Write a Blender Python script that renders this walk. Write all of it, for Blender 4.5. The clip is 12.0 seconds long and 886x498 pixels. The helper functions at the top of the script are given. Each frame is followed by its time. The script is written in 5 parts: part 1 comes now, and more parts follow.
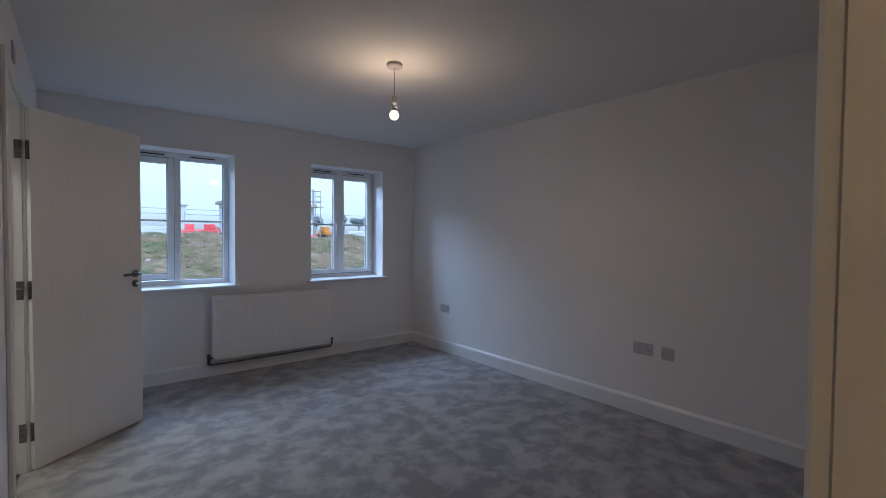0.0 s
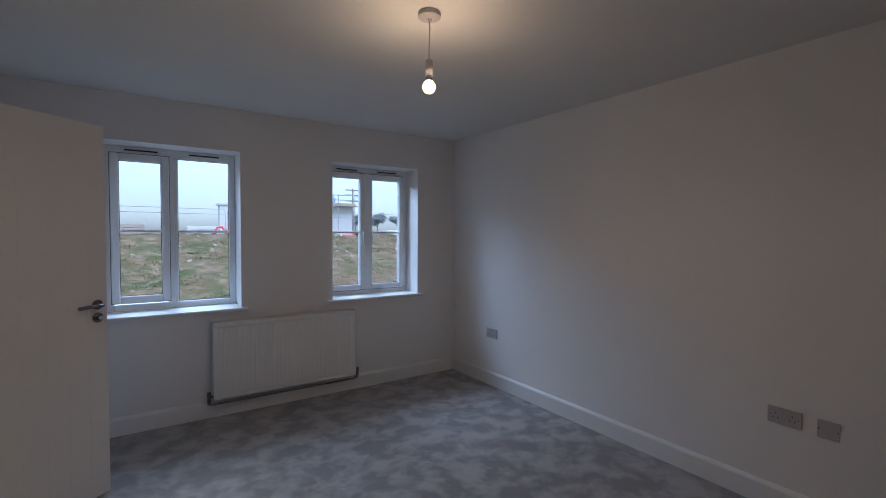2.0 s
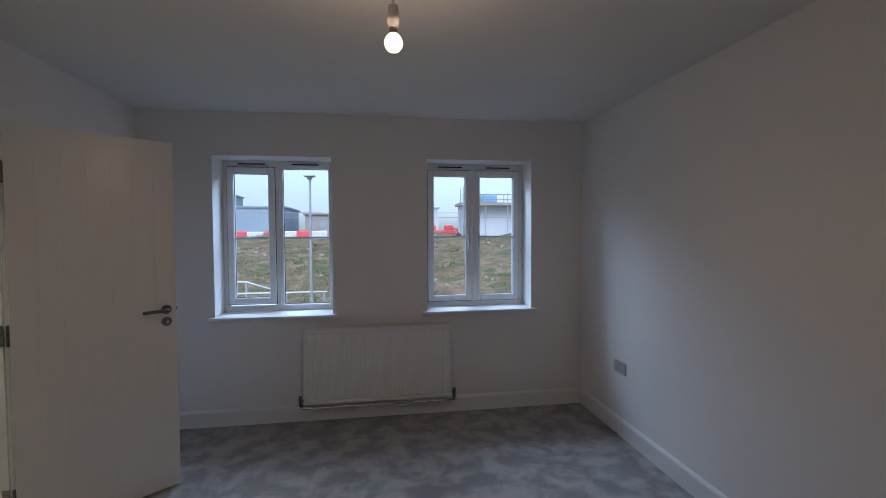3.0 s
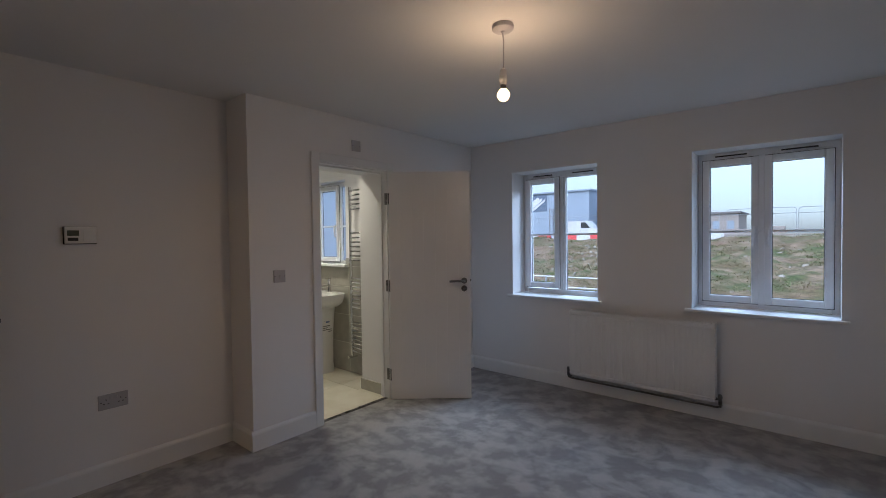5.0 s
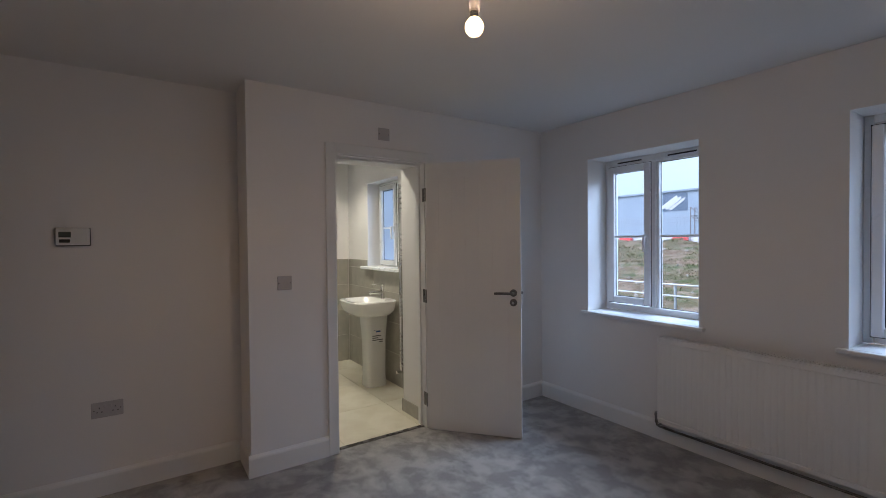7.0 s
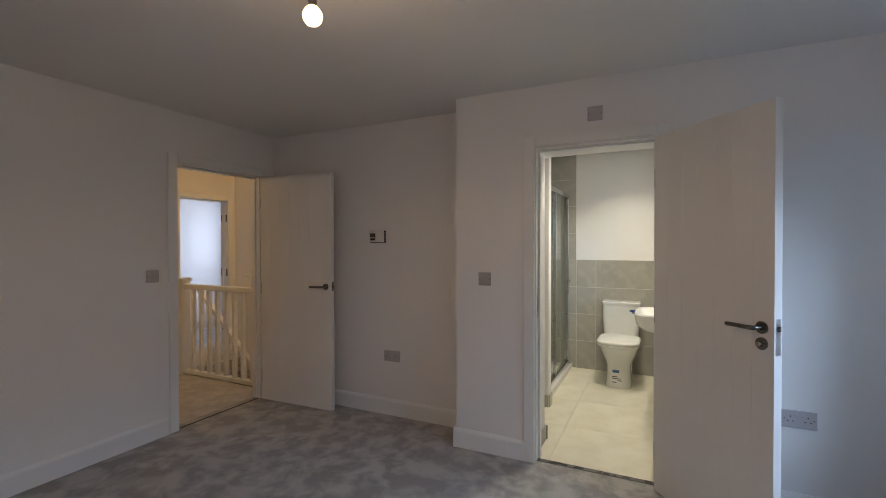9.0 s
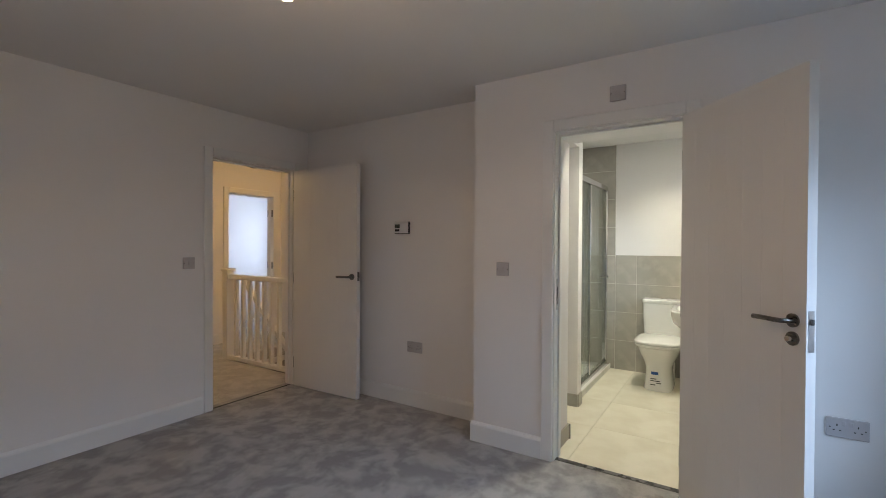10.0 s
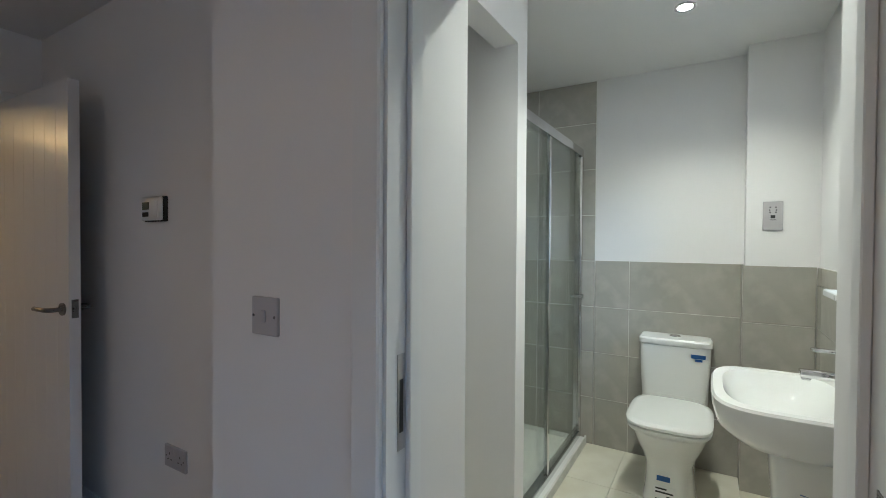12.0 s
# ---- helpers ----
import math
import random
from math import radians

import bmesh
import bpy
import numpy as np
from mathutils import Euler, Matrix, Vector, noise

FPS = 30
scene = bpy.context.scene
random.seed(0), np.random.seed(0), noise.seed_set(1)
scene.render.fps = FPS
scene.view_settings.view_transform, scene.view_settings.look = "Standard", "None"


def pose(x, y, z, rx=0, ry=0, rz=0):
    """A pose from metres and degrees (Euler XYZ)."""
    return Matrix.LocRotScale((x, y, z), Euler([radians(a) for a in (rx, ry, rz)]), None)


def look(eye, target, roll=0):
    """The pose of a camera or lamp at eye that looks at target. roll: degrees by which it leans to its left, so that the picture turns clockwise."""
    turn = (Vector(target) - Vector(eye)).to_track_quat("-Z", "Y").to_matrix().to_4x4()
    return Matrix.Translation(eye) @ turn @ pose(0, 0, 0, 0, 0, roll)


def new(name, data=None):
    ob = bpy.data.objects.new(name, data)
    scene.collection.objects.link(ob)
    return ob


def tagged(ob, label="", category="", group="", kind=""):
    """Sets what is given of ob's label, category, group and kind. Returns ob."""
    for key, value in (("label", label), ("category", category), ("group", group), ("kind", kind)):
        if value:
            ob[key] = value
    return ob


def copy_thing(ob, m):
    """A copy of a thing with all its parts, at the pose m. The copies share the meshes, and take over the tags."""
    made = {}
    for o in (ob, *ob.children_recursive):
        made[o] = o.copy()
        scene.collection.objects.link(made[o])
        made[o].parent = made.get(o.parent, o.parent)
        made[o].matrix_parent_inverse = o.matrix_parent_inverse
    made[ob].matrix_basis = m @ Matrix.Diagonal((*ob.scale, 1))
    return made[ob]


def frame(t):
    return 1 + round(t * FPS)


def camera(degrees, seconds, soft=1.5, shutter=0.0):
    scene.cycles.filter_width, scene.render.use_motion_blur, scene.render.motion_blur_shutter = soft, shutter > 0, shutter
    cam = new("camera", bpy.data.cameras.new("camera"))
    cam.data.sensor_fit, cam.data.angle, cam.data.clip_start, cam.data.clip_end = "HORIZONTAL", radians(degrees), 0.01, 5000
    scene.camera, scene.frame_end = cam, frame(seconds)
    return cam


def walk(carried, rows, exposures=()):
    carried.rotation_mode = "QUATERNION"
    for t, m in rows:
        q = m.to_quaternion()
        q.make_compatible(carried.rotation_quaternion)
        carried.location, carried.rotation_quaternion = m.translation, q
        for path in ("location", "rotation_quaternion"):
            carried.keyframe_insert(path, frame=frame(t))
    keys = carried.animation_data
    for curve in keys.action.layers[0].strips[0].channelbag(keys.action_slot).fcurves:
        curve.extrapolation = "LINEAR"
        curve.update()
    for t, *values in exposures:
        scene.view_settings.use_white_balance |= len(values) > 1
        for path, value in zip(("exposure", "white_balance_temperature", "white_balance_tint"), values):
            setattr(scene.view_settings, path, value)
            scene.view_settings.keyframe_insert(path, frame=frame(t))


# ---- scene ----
cam = camera(89.5, 12.0, soft=0.9)
PATH = [
    (0, (0.159, 0.224, 1.314), (1.419, 1.776, 1.256), 0.5),
    (0.5, (0.14, 0.371, 1.323), (1.405, 1.918, 1.253), 0.6),
    (1, (0.158, 0.475, 1.34), (1.419, 2.026, 1.269), 0.6),
    (1.5, (0.331, 0.689, 1.365), (1.53, 2.288, 1.301), 0.46),
    (2, (0.641, 0.942, 1.43), (1.763, 2.597, 1.36), 0.35),
    (2.5, (1.089, 1.072, 1.454), (1.834, 2.926, 1.375), -0.02),
    (3, (1.626, 1.176, 1.471), (1.93, 3.151, 1.397), -0.3),
    (3.5, (2.074, 1.188, 1.456), (1.827, 3.172, 1.386), -0.7),
    (3.7, (2.229, 1.138, 1.457), (1.703, 3.066, 1.385), -1),
    (5.3, (2.845, 0.825, 1.39), (1.53, 2.331, 1.35), -0.5),
    (5.5, (2.852, 0.825, 1.379), (1.527, 2.323, 1.344), -0.4),
    (6, (2.819, 0.953, 1.385), (1.473, 2.432, 1.349), -0.3),
    (6.5, (2.786, 1.305, 1.416), (1.338, 2.684, 1.373), -0.2),
    (6.7, (2.783, 1.474, 1.409), (1.265, 2.776, 1.368), -0.4),
    (8.3, (2.758, 3.049, 1.416), (0.777, 2.776, 1.397), -0.1),
    (8.5, (2.741, 3.225, 1.409), (0.798, 2.749, 1.387), -0.2),
    (9, (2.721, 3.532, 1.394), (0.92, 2.663, 1.371), -0.1),
    (9.5, (2.741, 3.711, 1.364), (1.028, 2.679, 1.341), 0.2),
    (10, (2.562, 3.722, 1.317), (0.878, 2.643, 1.297), 0.3),
    (10.5, (2.141, 3.612, 1.333), (0.451, 2.544, 1.317), 0.3),
    (11, (1.647, 3.511, 1.341), (-0.047, 2.448, 1.317), 0.4),
    (11.5, (1.114, 3.408, 1.345), (-0.593, 2.367, 1.307), 0.5),
    (12, (0.581, 3.353, 1.331), (-1.133, 2.324, 1.298), 0.35),
]
walk(cam, [(t, look(eye, target, roll)) for t, eye, target, roll in PATH], [(0, 1.50, 5550, 13), (1.0, 1.52, 5800, 14), (1.5, 1.44, 5800, 14), (3.4, 1.24, 6050, 14), (5.4, 1.46, 6050, 15), (6.5, 1.54, 6050, 16), (8.5, 1.72, 6350, 16), (9.1, 2.04, 6300, 13), (9.5, 2.2, 6250, 12), (11.0, 2.05, 6200, 12), (12, 1.86, 5350, 8)])

# ---- world and sun ----
world = bpy.data.worlds.new("overcast_sky")
scene.world = world
world.use_nodes = True
wn = world.node_tree.nodes
sky = wn.new("ShaderNodeTexSky")
sky.sky_type = "NISHITA"
sky.sun_disc = False
sky.sun_elevation = radians(42)
sky.sun_rotation = radians(200)
sky.air_density, sky.dust_density, sky.ozone_density = 1.0, 0.9, 1.0
wn["Background"].inputs["Strength"].default_value = 0.052
# an overcast sky, far brighter overhead than at the horizon
wco = wn.new("ShaderNodeTexCoord")
wsep = wn.new("ShaderNodeSeparateXYZ")
world.node_tree.links.new(wco.outputs["Generated"], wsep.inputs["Vector"])
wup = wn.new("ShaderNodeMapRange")
wup.inputs["From Min"].default_value, wup.inputs["From Max"].default_value = 0.0, 1.0
wup.inputs["To Min"].default_value, wup.inputs["To Max"].default_value = 1.0, 6.0
world.node_tree.links.new(wsep.outputs["Z"], wup.inputs["Value"])
wmul = wn.new("ShaderNodeVectorMath")
wmul.operation = "SCALE"
wsat = wn.new("ShaderNodeHueSaturation")
wsat.inputs["Saturation"].default_value, wsat.inputs["Value"].default_value = 0.4, 0.92
world.node_tree.links.new(sky.outputs["Color"], wsat.inputs["Color"])
wtint = wn.new("ShaderNodeVectorMath")
wtint.operation = "MULTIPLY"
wtint.inputs[1].default_value = (0.85, 0.97, 1.12)
world.node_tree.links.new(wsat.outputs["Color"], wtint.inputs[0])
world.node_tree.links.new(wtint.outputs["Vector"], wmul.inputs["Vector"])
world.node_tree.links.new(wup.outputs["Result"], wmul.inputs["Scale"])
world.node_tree.links.new(wmul.outputs["Vector"], wn["Background"].inputs["Color"])
sun = new("sun", bpy.data.lights.new("sun", "SUN"))
sun.data.energy, sun.data.angle, sun.data.color = 0.5, radians(30), (1.0, 0.95, 0.88)
sun.matrix_world = look((0, 0, 30), (3.4, 9.4, 22))

# area lamps added outside the two bedroom windows, standing in for bright upper sky
for sx in (0.865, 2.488):
    glow = new("window_sky_light", bpy.data.lights.new("window_sky_light", "AREA"))
    glow.data.shape, glow.data.size, glow.data.size_y = "RECTANGLE", 1.5, 1.1
    glow.data.energy, glow.data.color = 44.0, (0.55, 0.75, 1.0)
    glow.matrix_world = look((sx, 6.75, 3.0), (sx, 4.9, 1.45))

# daylight in the window of the room across the landing
side = new("back_room_sky_light", bpy.data.lights.new("back_room_sky_light", "AREA"))
side.data.shape, side.data.size, side.data.size_y = "RECTANGLE", 0.72, 1.05
side.data.energy, side.data.color = 2.4, (0.72, 0.82, 1.0)
side.matrix_world = look((-2.62, -2.55, 1.48), (-1.2, -3.2, 1.2))

# the beam at x -0.80 belongs to an assumed downlight, added for fill
for sx, sy, power in ((-1.694, 3.238, 13.0), (-0.80, 3.20, 10.0)):
    spot = new("downlight_beam", bpy.data.lights.new("downlight_beam", "SPOT"))
    spot.data.energy, spot.data.color, spot.data.spot_size, spot.data.spot_blend, spot.data.shadow_soft_size = power, (1.0, 0.93, 0.69), radians(128), 0.9, 0.02
    spot.matrix_world = look((sx, sy, 2.36), (sx, sy + 0.0001, 0))

# the bedroom bulb shines all round, and twice as strongly away from its cap
BULB = (1.693, 2.61, 2.068)
WARM = (1.0, 0.69, 0.41)
lamp = new("bulb_light", bpy.data.lights.new("bulb_light", "POINT"))
lamp.data.energy, lamp.data.color, lamp.data.shadow_soft_size = 5.0, WARM, 0.036
lamp.location = BULB
lamp = new("bulb_downward_light", bpy.data.lights.new("bulb_downward_light", "SPOT"))
lamp.data.energy, lamp.data.color, lamp.data.shadow_soft_size = 5.2, WARM, 0.036
lamp.data.spot_size, lamp.data.spot_blend = radians(180), 0.35
lamp.matrix_world = look(BULB, (BULB[0], BULB[1] + 0.0001, 0))
# the two landing bulbs
for at, power in (((-1.22, -0.45, 2.10), 8.0), ((0.72, -0.95, 2.12), 6.5)):
    lamp = new("landing_bulb_light", bpy.data.lights.new("landing_bulb_light", "POINT"))
    lamp.data.energy, lamp.data.color, lamp.data.shadow_soft_size = power, (1.0, 0.60, 0.21), 0.036
    lamp.location = at

BULB_GLOW, SPOT_GLOW, HALL_GLOW = 1.9, 36.0, 1.3

# ---- plan, in metres ----
CEIL = 2.385
X_E, Y_N, Y_S, X_W, X_BOX, Y_BOX = 3.375, 4.765, 0.292, -0.37, -0.083, 2.279
Y_NO, Y_SO = 5.10, 0.195          # outer face of north wall, hall face of south wall
SD0, SD1 = -0.190, 0.574          # bedroom door opening in x
ED0, ED1 = 2.832, 3.521           # shower-room door opening in y
HEAD = 1.995                      # head of door openings
WIN = ((0.429, 1.301), (2.049, 2.927))
WZ0, WZ1, YF = 0.835, 2.060, 5.0  # window opening heights, face of the frames
BX_W, BY_S, BY_N = -2.45, 1.75, 3.82   # shower room
HY_S, HX_W, HX_E = -1.92, -1.75, 2.4   # landing


# ---- material helpers ----
def principled(name, base, rough=0.5, metal=0.0, **more):
    m = bpy.data.materials.new(name)
    m.use_nodes = True
    b = m.node_tree.nodes["Principled BSDF"]
    b.inputs["Base Color"].default_value = (*base, 1)
    b.inputs["Roughness"].default_value = rough
    b.inputs["Metallic"].default_value = metal
    for key, value in more.items():
        b.inputs[key.replace("_", " ")].default_value = value
    return m


def varied(name, c0, c1, scale, rough=0.6, bump=0.1, bump_scale=200.0, bump_dist=0.002, detail=4.0, stretch=(1, 1, 1), c2=None, scale2=1.0, rough_var=0.1, object_random=0.0, metal=0.0):
    """Colour from two noises at different sizes, with fine relief and uneven gloss."""
    m = principled(name, c0, rough, metal)
    t = m.node_tree
    n, l = t.nodes, t.links
    b = n["Principled BSDF"]
    co = n.new("ShaderNodeTexCoord")
    mp = n.new("ShaderNodeMapping")
    mp.inputs["Scale"].default_value = stretch
    l.new(co.outputs["Object"], mp.inputs["Vector"])
    a = n.new("ShaderNodeTexNoise")
    a.inputs["Scale"].default_value, a.inputs["Detail"].default_value = scale, detail
    l.new(mp.outputs["Vector"], a.inputs["Vector"])
    r = n.new("ShaderNodeValToRGB")
    r.color_ramp.elements[0].position, r.color_ramp.elements[1].position = 0.35, 0.65
    r.color_ramp.elements[0].color, r.color_ramp.elements[1].color = (*c0, 1), (*c1, 1)
    l.new(a.outputs["Fac"], r.inputs["Fac"])
    out = r.outputs["Color"]
    if c2:
        a2 = n.new("ShaderNodeTexNoise")
        a2.inputs["Scale"].default_value, a2.inputs["Detail"].default_value = scale2, 6.0
        l.new(co.outputs["Object"], a2.inputs["Vector"])
        r2 = n.new("ShaderNodeValToRGB")
        r2.color_ramp.elements[0].position, r2.color_ramp.elements[1].position = 0.45, 0.68
        l.new(a2.outputs["Fac"], r2.inputs["Fac"])
        mx = n.new("ShaderNodeMix")
        mx.data_type = "RGBA"
        l.new(r2.outputs["Color"], mx.inputs["Factor"])
        l.new(out, mx.inputs["A"])
        mx.inputs["B"].default_value = (*c2, 1)
        out = mx.outputs["Result"]
    if object_random:
        oi = n.new("ShaderNodeObjectInfo")
        mr = n.new("ShaderNodeMapRange")
        mr.inputs["To Min"].default_value, mr.inputs["To Max"].default_value = 1 - object_random, 1 + object_random
        l.new(oi.outputs["Random"], mr.inputs["Value"])
        hs = n.new("ShaderNodeHueSaturation")
        l.new(mr.outputs["Result"], hs.inputs["Value"])
        l.new(out, hs.inputs["Color"])
        out = hs.outputs["Color"]
    l.new(out, b.inputs["Base Color"])
    if rough_var:
        mr = n.new("ShaderNodeMapRange")
        mr.inputs["To Min"].default_value, mr.inputs["To Max"].default_value = max(0.02, rough - rough_var), min(1, rough + rough_var)
        l.new(a.outputs["Fac"], mr.inputs["Value"])
        l.new(mr.outputs["Result"], b.inputs["Roughness"])
    if bump:
        f = n.new("ShaderNodeTexNoise")
        f.inputs["Scale"].default_value, f.inputs["Detail"].default_value = bump_scale, 3.0
        l.new(mp.outputs["Vector"], f.inputs["Vector"])
        bp = n.new("ShaderNodeBump")
        bp.inputs["Strength"].default_value, bp.inputs["Distance"].default_value = bump, bump_dist
        l.new(f.outputs["Fac"], bp.inputs["Height"])
        l.new(bp.outputs["Normal"], b.inputs["Normal"])
    return m


def glowing(name, colour, strength):
    m = bpy.data.materials.new(name)
    m.use_nodes = True
    b = m.node_tree.nodes["Principled BSDF"]
    b.inputs["Base Color"].default_value = (*colour, 1)
    b.inputs["Emission Color"].default_value = (*colour, 1)
    b.inputs["Emission Strength"].default_value = strength
    return m


def carpet_material(name="cut_pile_carpet", dark=(0.285, 0.274, 0.268), light=(0.46, 0.445, 0.43)):
    """Deep cut-pile carpet: brushed patches of light and dark pile, fibre grain."""
    m = principled(name, (0.25, 0.24, 0.235), 0.95)
    n, l = m.node_tree.nodes, m.node_tree.links
    b = n["Principled BSDF"]
    b.inputs["Specular IOR Level"].default_value = 0.1
    b.inputs["Sheen Weight"].default_value = 0.25
    b.inputs["Sheen Roughness"].default_value = 0.5
    co = n.new("ShaderNodeTexCoord")
    warp = n.new("ShaderNodeTexNoise")
    warp.inputs["Scale"].default_value, warp.inputs["Detail"].default_value = 2.2, 3.0
    l.new(co.outputs["Object"], warp.inputs["Vector"])
    ad = n.new("ShaderNodeVectorMath")
    ad.operation = "MULTIPLY_ADD"
    l.new(warp.outputs["Color"], ad.inputs[0])
    ad.inputs[1].default_value = (0.22, 0.22, 0)
    l.new(co.outputs["Object"], ad.inputs[2])
    patch = n.new("ShaderNodeTexNoise")
    patch.inputs["Scale"].default_value, patch.inputs["Detail"].default_value, patch.inputs["Roughness"].default_value = 6.2, 3.5, 0.6
    l.new(ad.outputs["Vector"], patch.inputs["Vector"])
    r = n.new("ShaderNodeValToRGB")
    r.color_ramp.elements[0].position, r.color_ramp.elements[1].position = 0.42, 0.60
    r.color_ramp.elements[0].color, r.color_ramp.elements[1].color = (*dark, 1), (*light, 1)
    l.new(patch.outputs["Fac"], r.inputs["Fac"])
    fib = n.new("ShaderNodeTexNoise")
    fib.inputs["Scale"].default_value, fib.inputs["Detail"].default_value = 260.0, 2.0
    l.new(co.outputs["Object"], fib.inputs["Vector"])
    mx = n.new("ShaderNodeMix")
    mx.data_type, mx.blend_type = "RGBA", "MULTIPLY"
    mx.inputs["Factor"].default_value = 0.5
    fr = n.new("ShaderNodeMapRange")
    fr.inputs["From Min"].default_value, fr.inputs["From Max"].default_value = 0.3, 0.7
    fr.inputs["To Min"].default_value, fr.inputs["To Max"].default_value = 0.55, 1.25
    l.new(fib.outputs["Fac"], fr.inputs["Value"])
    l.new(r.outputs["Color"], mx.inputs["A"])
    l.new(fr.outputs["Result"], mx.inputs["B"])
    l.new(mx.outputs["Result"], b.inputs["Base Color"])
    su = n.new("ShaderNodeMath")
    su.operation = "MULTIPLY_ADD"
    l.new(patch.outputs["Fac"], su.inputs[0])
    su.inputs[1].default_value = 2.5
    l.new(fib.outputs["Fac"], su.inputs[2])
    bp = n.new("ShaderNodeBump")
    bp.inputs["Strength"].default_value, bp.inputs["Distance"].default_value = 0.6, 0.006
    l.new(su.outputs["Value"], bp.inputs["Height"])
    l.new(bp.outputs["Normal"], b.inputs["Normal"])
    return m


WALL = varied("white_emulsion", (0.83, 0.815, 0.805), (0.81, 0.795, 0.785), 1.3, 0.85, 0.12, 140, 0.0015, rough_var=0.05)
CEILING = varied("ceiling_emulsion", (0.80, 0.79, 0.775), (0.78, 0.77, 0.755), 1.0, 0.9, 0.1, 120, 0.0015, rough_var=0.04)
GLOSSWOOD = varied("white_satin_wood", (0.82, 0.82, 0.81), (0.79, 0.79, 0.785), 3, 0.35, 0.05, 60, 0.001, rough_var=0.06)
DOORPAINT = varied("white_door_paint", (0.80, 0.785, 0.765), (0.785, 0.77, 0.752), 3, 0.29, 0.02, 220, 0.0003, rough_var=0.02)
CARPET = carpet_material()
# the same carpet, with the landing's stronger warm light put into its colour
LIT_CARPET = carpet_material("lit_landing_carpet", (0.44, 0.42, 0.39), (0.56, 0.535, 0.50))
UPVC = varied("white_upvc", (0.84, 0.85, 0.86), (0.81, 0.82, 0.84), 4, 0.28, 0.03, 90, 0.0006, rough_var=0.05)
RADPAINT = varied("white_radiator_enamel", (0.83, 0.825, 0.81), (0.80, 0.795, 0.78), 3, 0.3, 0.03, 150, 0.0005, rough_var=0.05)
PLASTIC = varied("white_plastic", (0.50, 0.48, 0.49), (0.47, 0.45, 0.46), 9, 0.35, 0.02, 200, 0.0003, rough_var=0.04)
CHROME = varied("chrome", (0.75, 0.75, 0.76), (0.7, 0.7, 0.71), 12, 0.08, 0, rough_var=0.04, metal=1.0)
STEEL = varied("satin_steel", (0.22, 0.215, 0.21), (0.17, 0.166, 0.163), 20, 0.28, 0.05, 300, 0.0003, stretch=(1, 1, 8), rough_var=0.08, metal=1.0)
PLATE = varied("bright_brushed_plate", (0.62, 0.62, 0.63), (0.54, 0.54, 0.55), 20, 0.3, 0.04, 300, 0.0003, rough_var=0.08, metal=1.0)
DARK = varied("dark_rubber_and_shade", (0.02, 0.02, 0.022), (0.03, 0.03, 0.03), 20, 0.7, 0.05)
CERAMIC = varied("white_ceramic", (0.84, 0.84, 0.81), (0.82, 0.82, 0.79), 3, 0.08, 0, rough_var=0.03)
WTILE = varied("grey_wall_tile", (0.42, 0.40, 0.35), (0.365, 0.35, 0.305), 3.2, 0.42, 0.06, 60, 0.0008, c2=(0.45, 0.43, 0.38), scale2=9, rough_var=0.1, object_random=0.05)
FTILE = varied("beige_floor_tile", (0.82, 0.78, 0.66), (0.77, 0.73, 0.60), 2.6, 0.4, 0.06, 70, 0.0008, c2=(0.73, 0.68, 0.55), scale2=5, rough_var=0.1, object_random=0.04)
GROUT = varied("pale_grout", (0.72, 0.71, 0.66), (0.64, 0.63, 0.58), 12, 0.9, 0.2, 200)
BLUE = varied("blue_sticker", (0.02, 0.10, 0.30), (0.02, 0.08, 0.26), 9, 0.4, 0)
PAPER = varied("white_sticker", (0.8, 0.8, 0.78), (0.75, 0.75, 0.74), 9, 0.5, 0)
INK = varied("black_print", (0.03, 0.03, 0.03), (0.04, 0.04, 0.04), 9, 0.6, 0)
LCD = varied("grey_green_lcd", (0.10, 0.115, 0.10), (0.08, 0.09, 0.08), 9, 0.15, 0)
BULBMAT = glowing("lit_bulb_glass", (1.0, 0.70, 0.34), BULB_GLOW)
SPOTMAT = glowing("lit_downlight_lens", (1.0, 0.95, 0.80), SPOT_GLOW)
SPOTMAT_UNSEEN = glowing("lit_unseen_downlight_lens", (1.0, 0.95, 0.80), SPOT_GLOW * 1.2)
CASING = varied("bright_white_plastic", (0.80, 0.80, 0.79), (0.76, 0.76, 0.75), 9, 0.35, 0.02, 200, 0.0003, rough_var=0.04)
FGROUT = varied("beige_floor_grout", (0.76, 0.72, 0.61), (0.71, 0.67, 0.56), 12, 0.9, 0.2, 200)
HALLMAT = glowing("lit_landing_bulb", (1.0, 0.60, 0.18), HALL_GLOW)


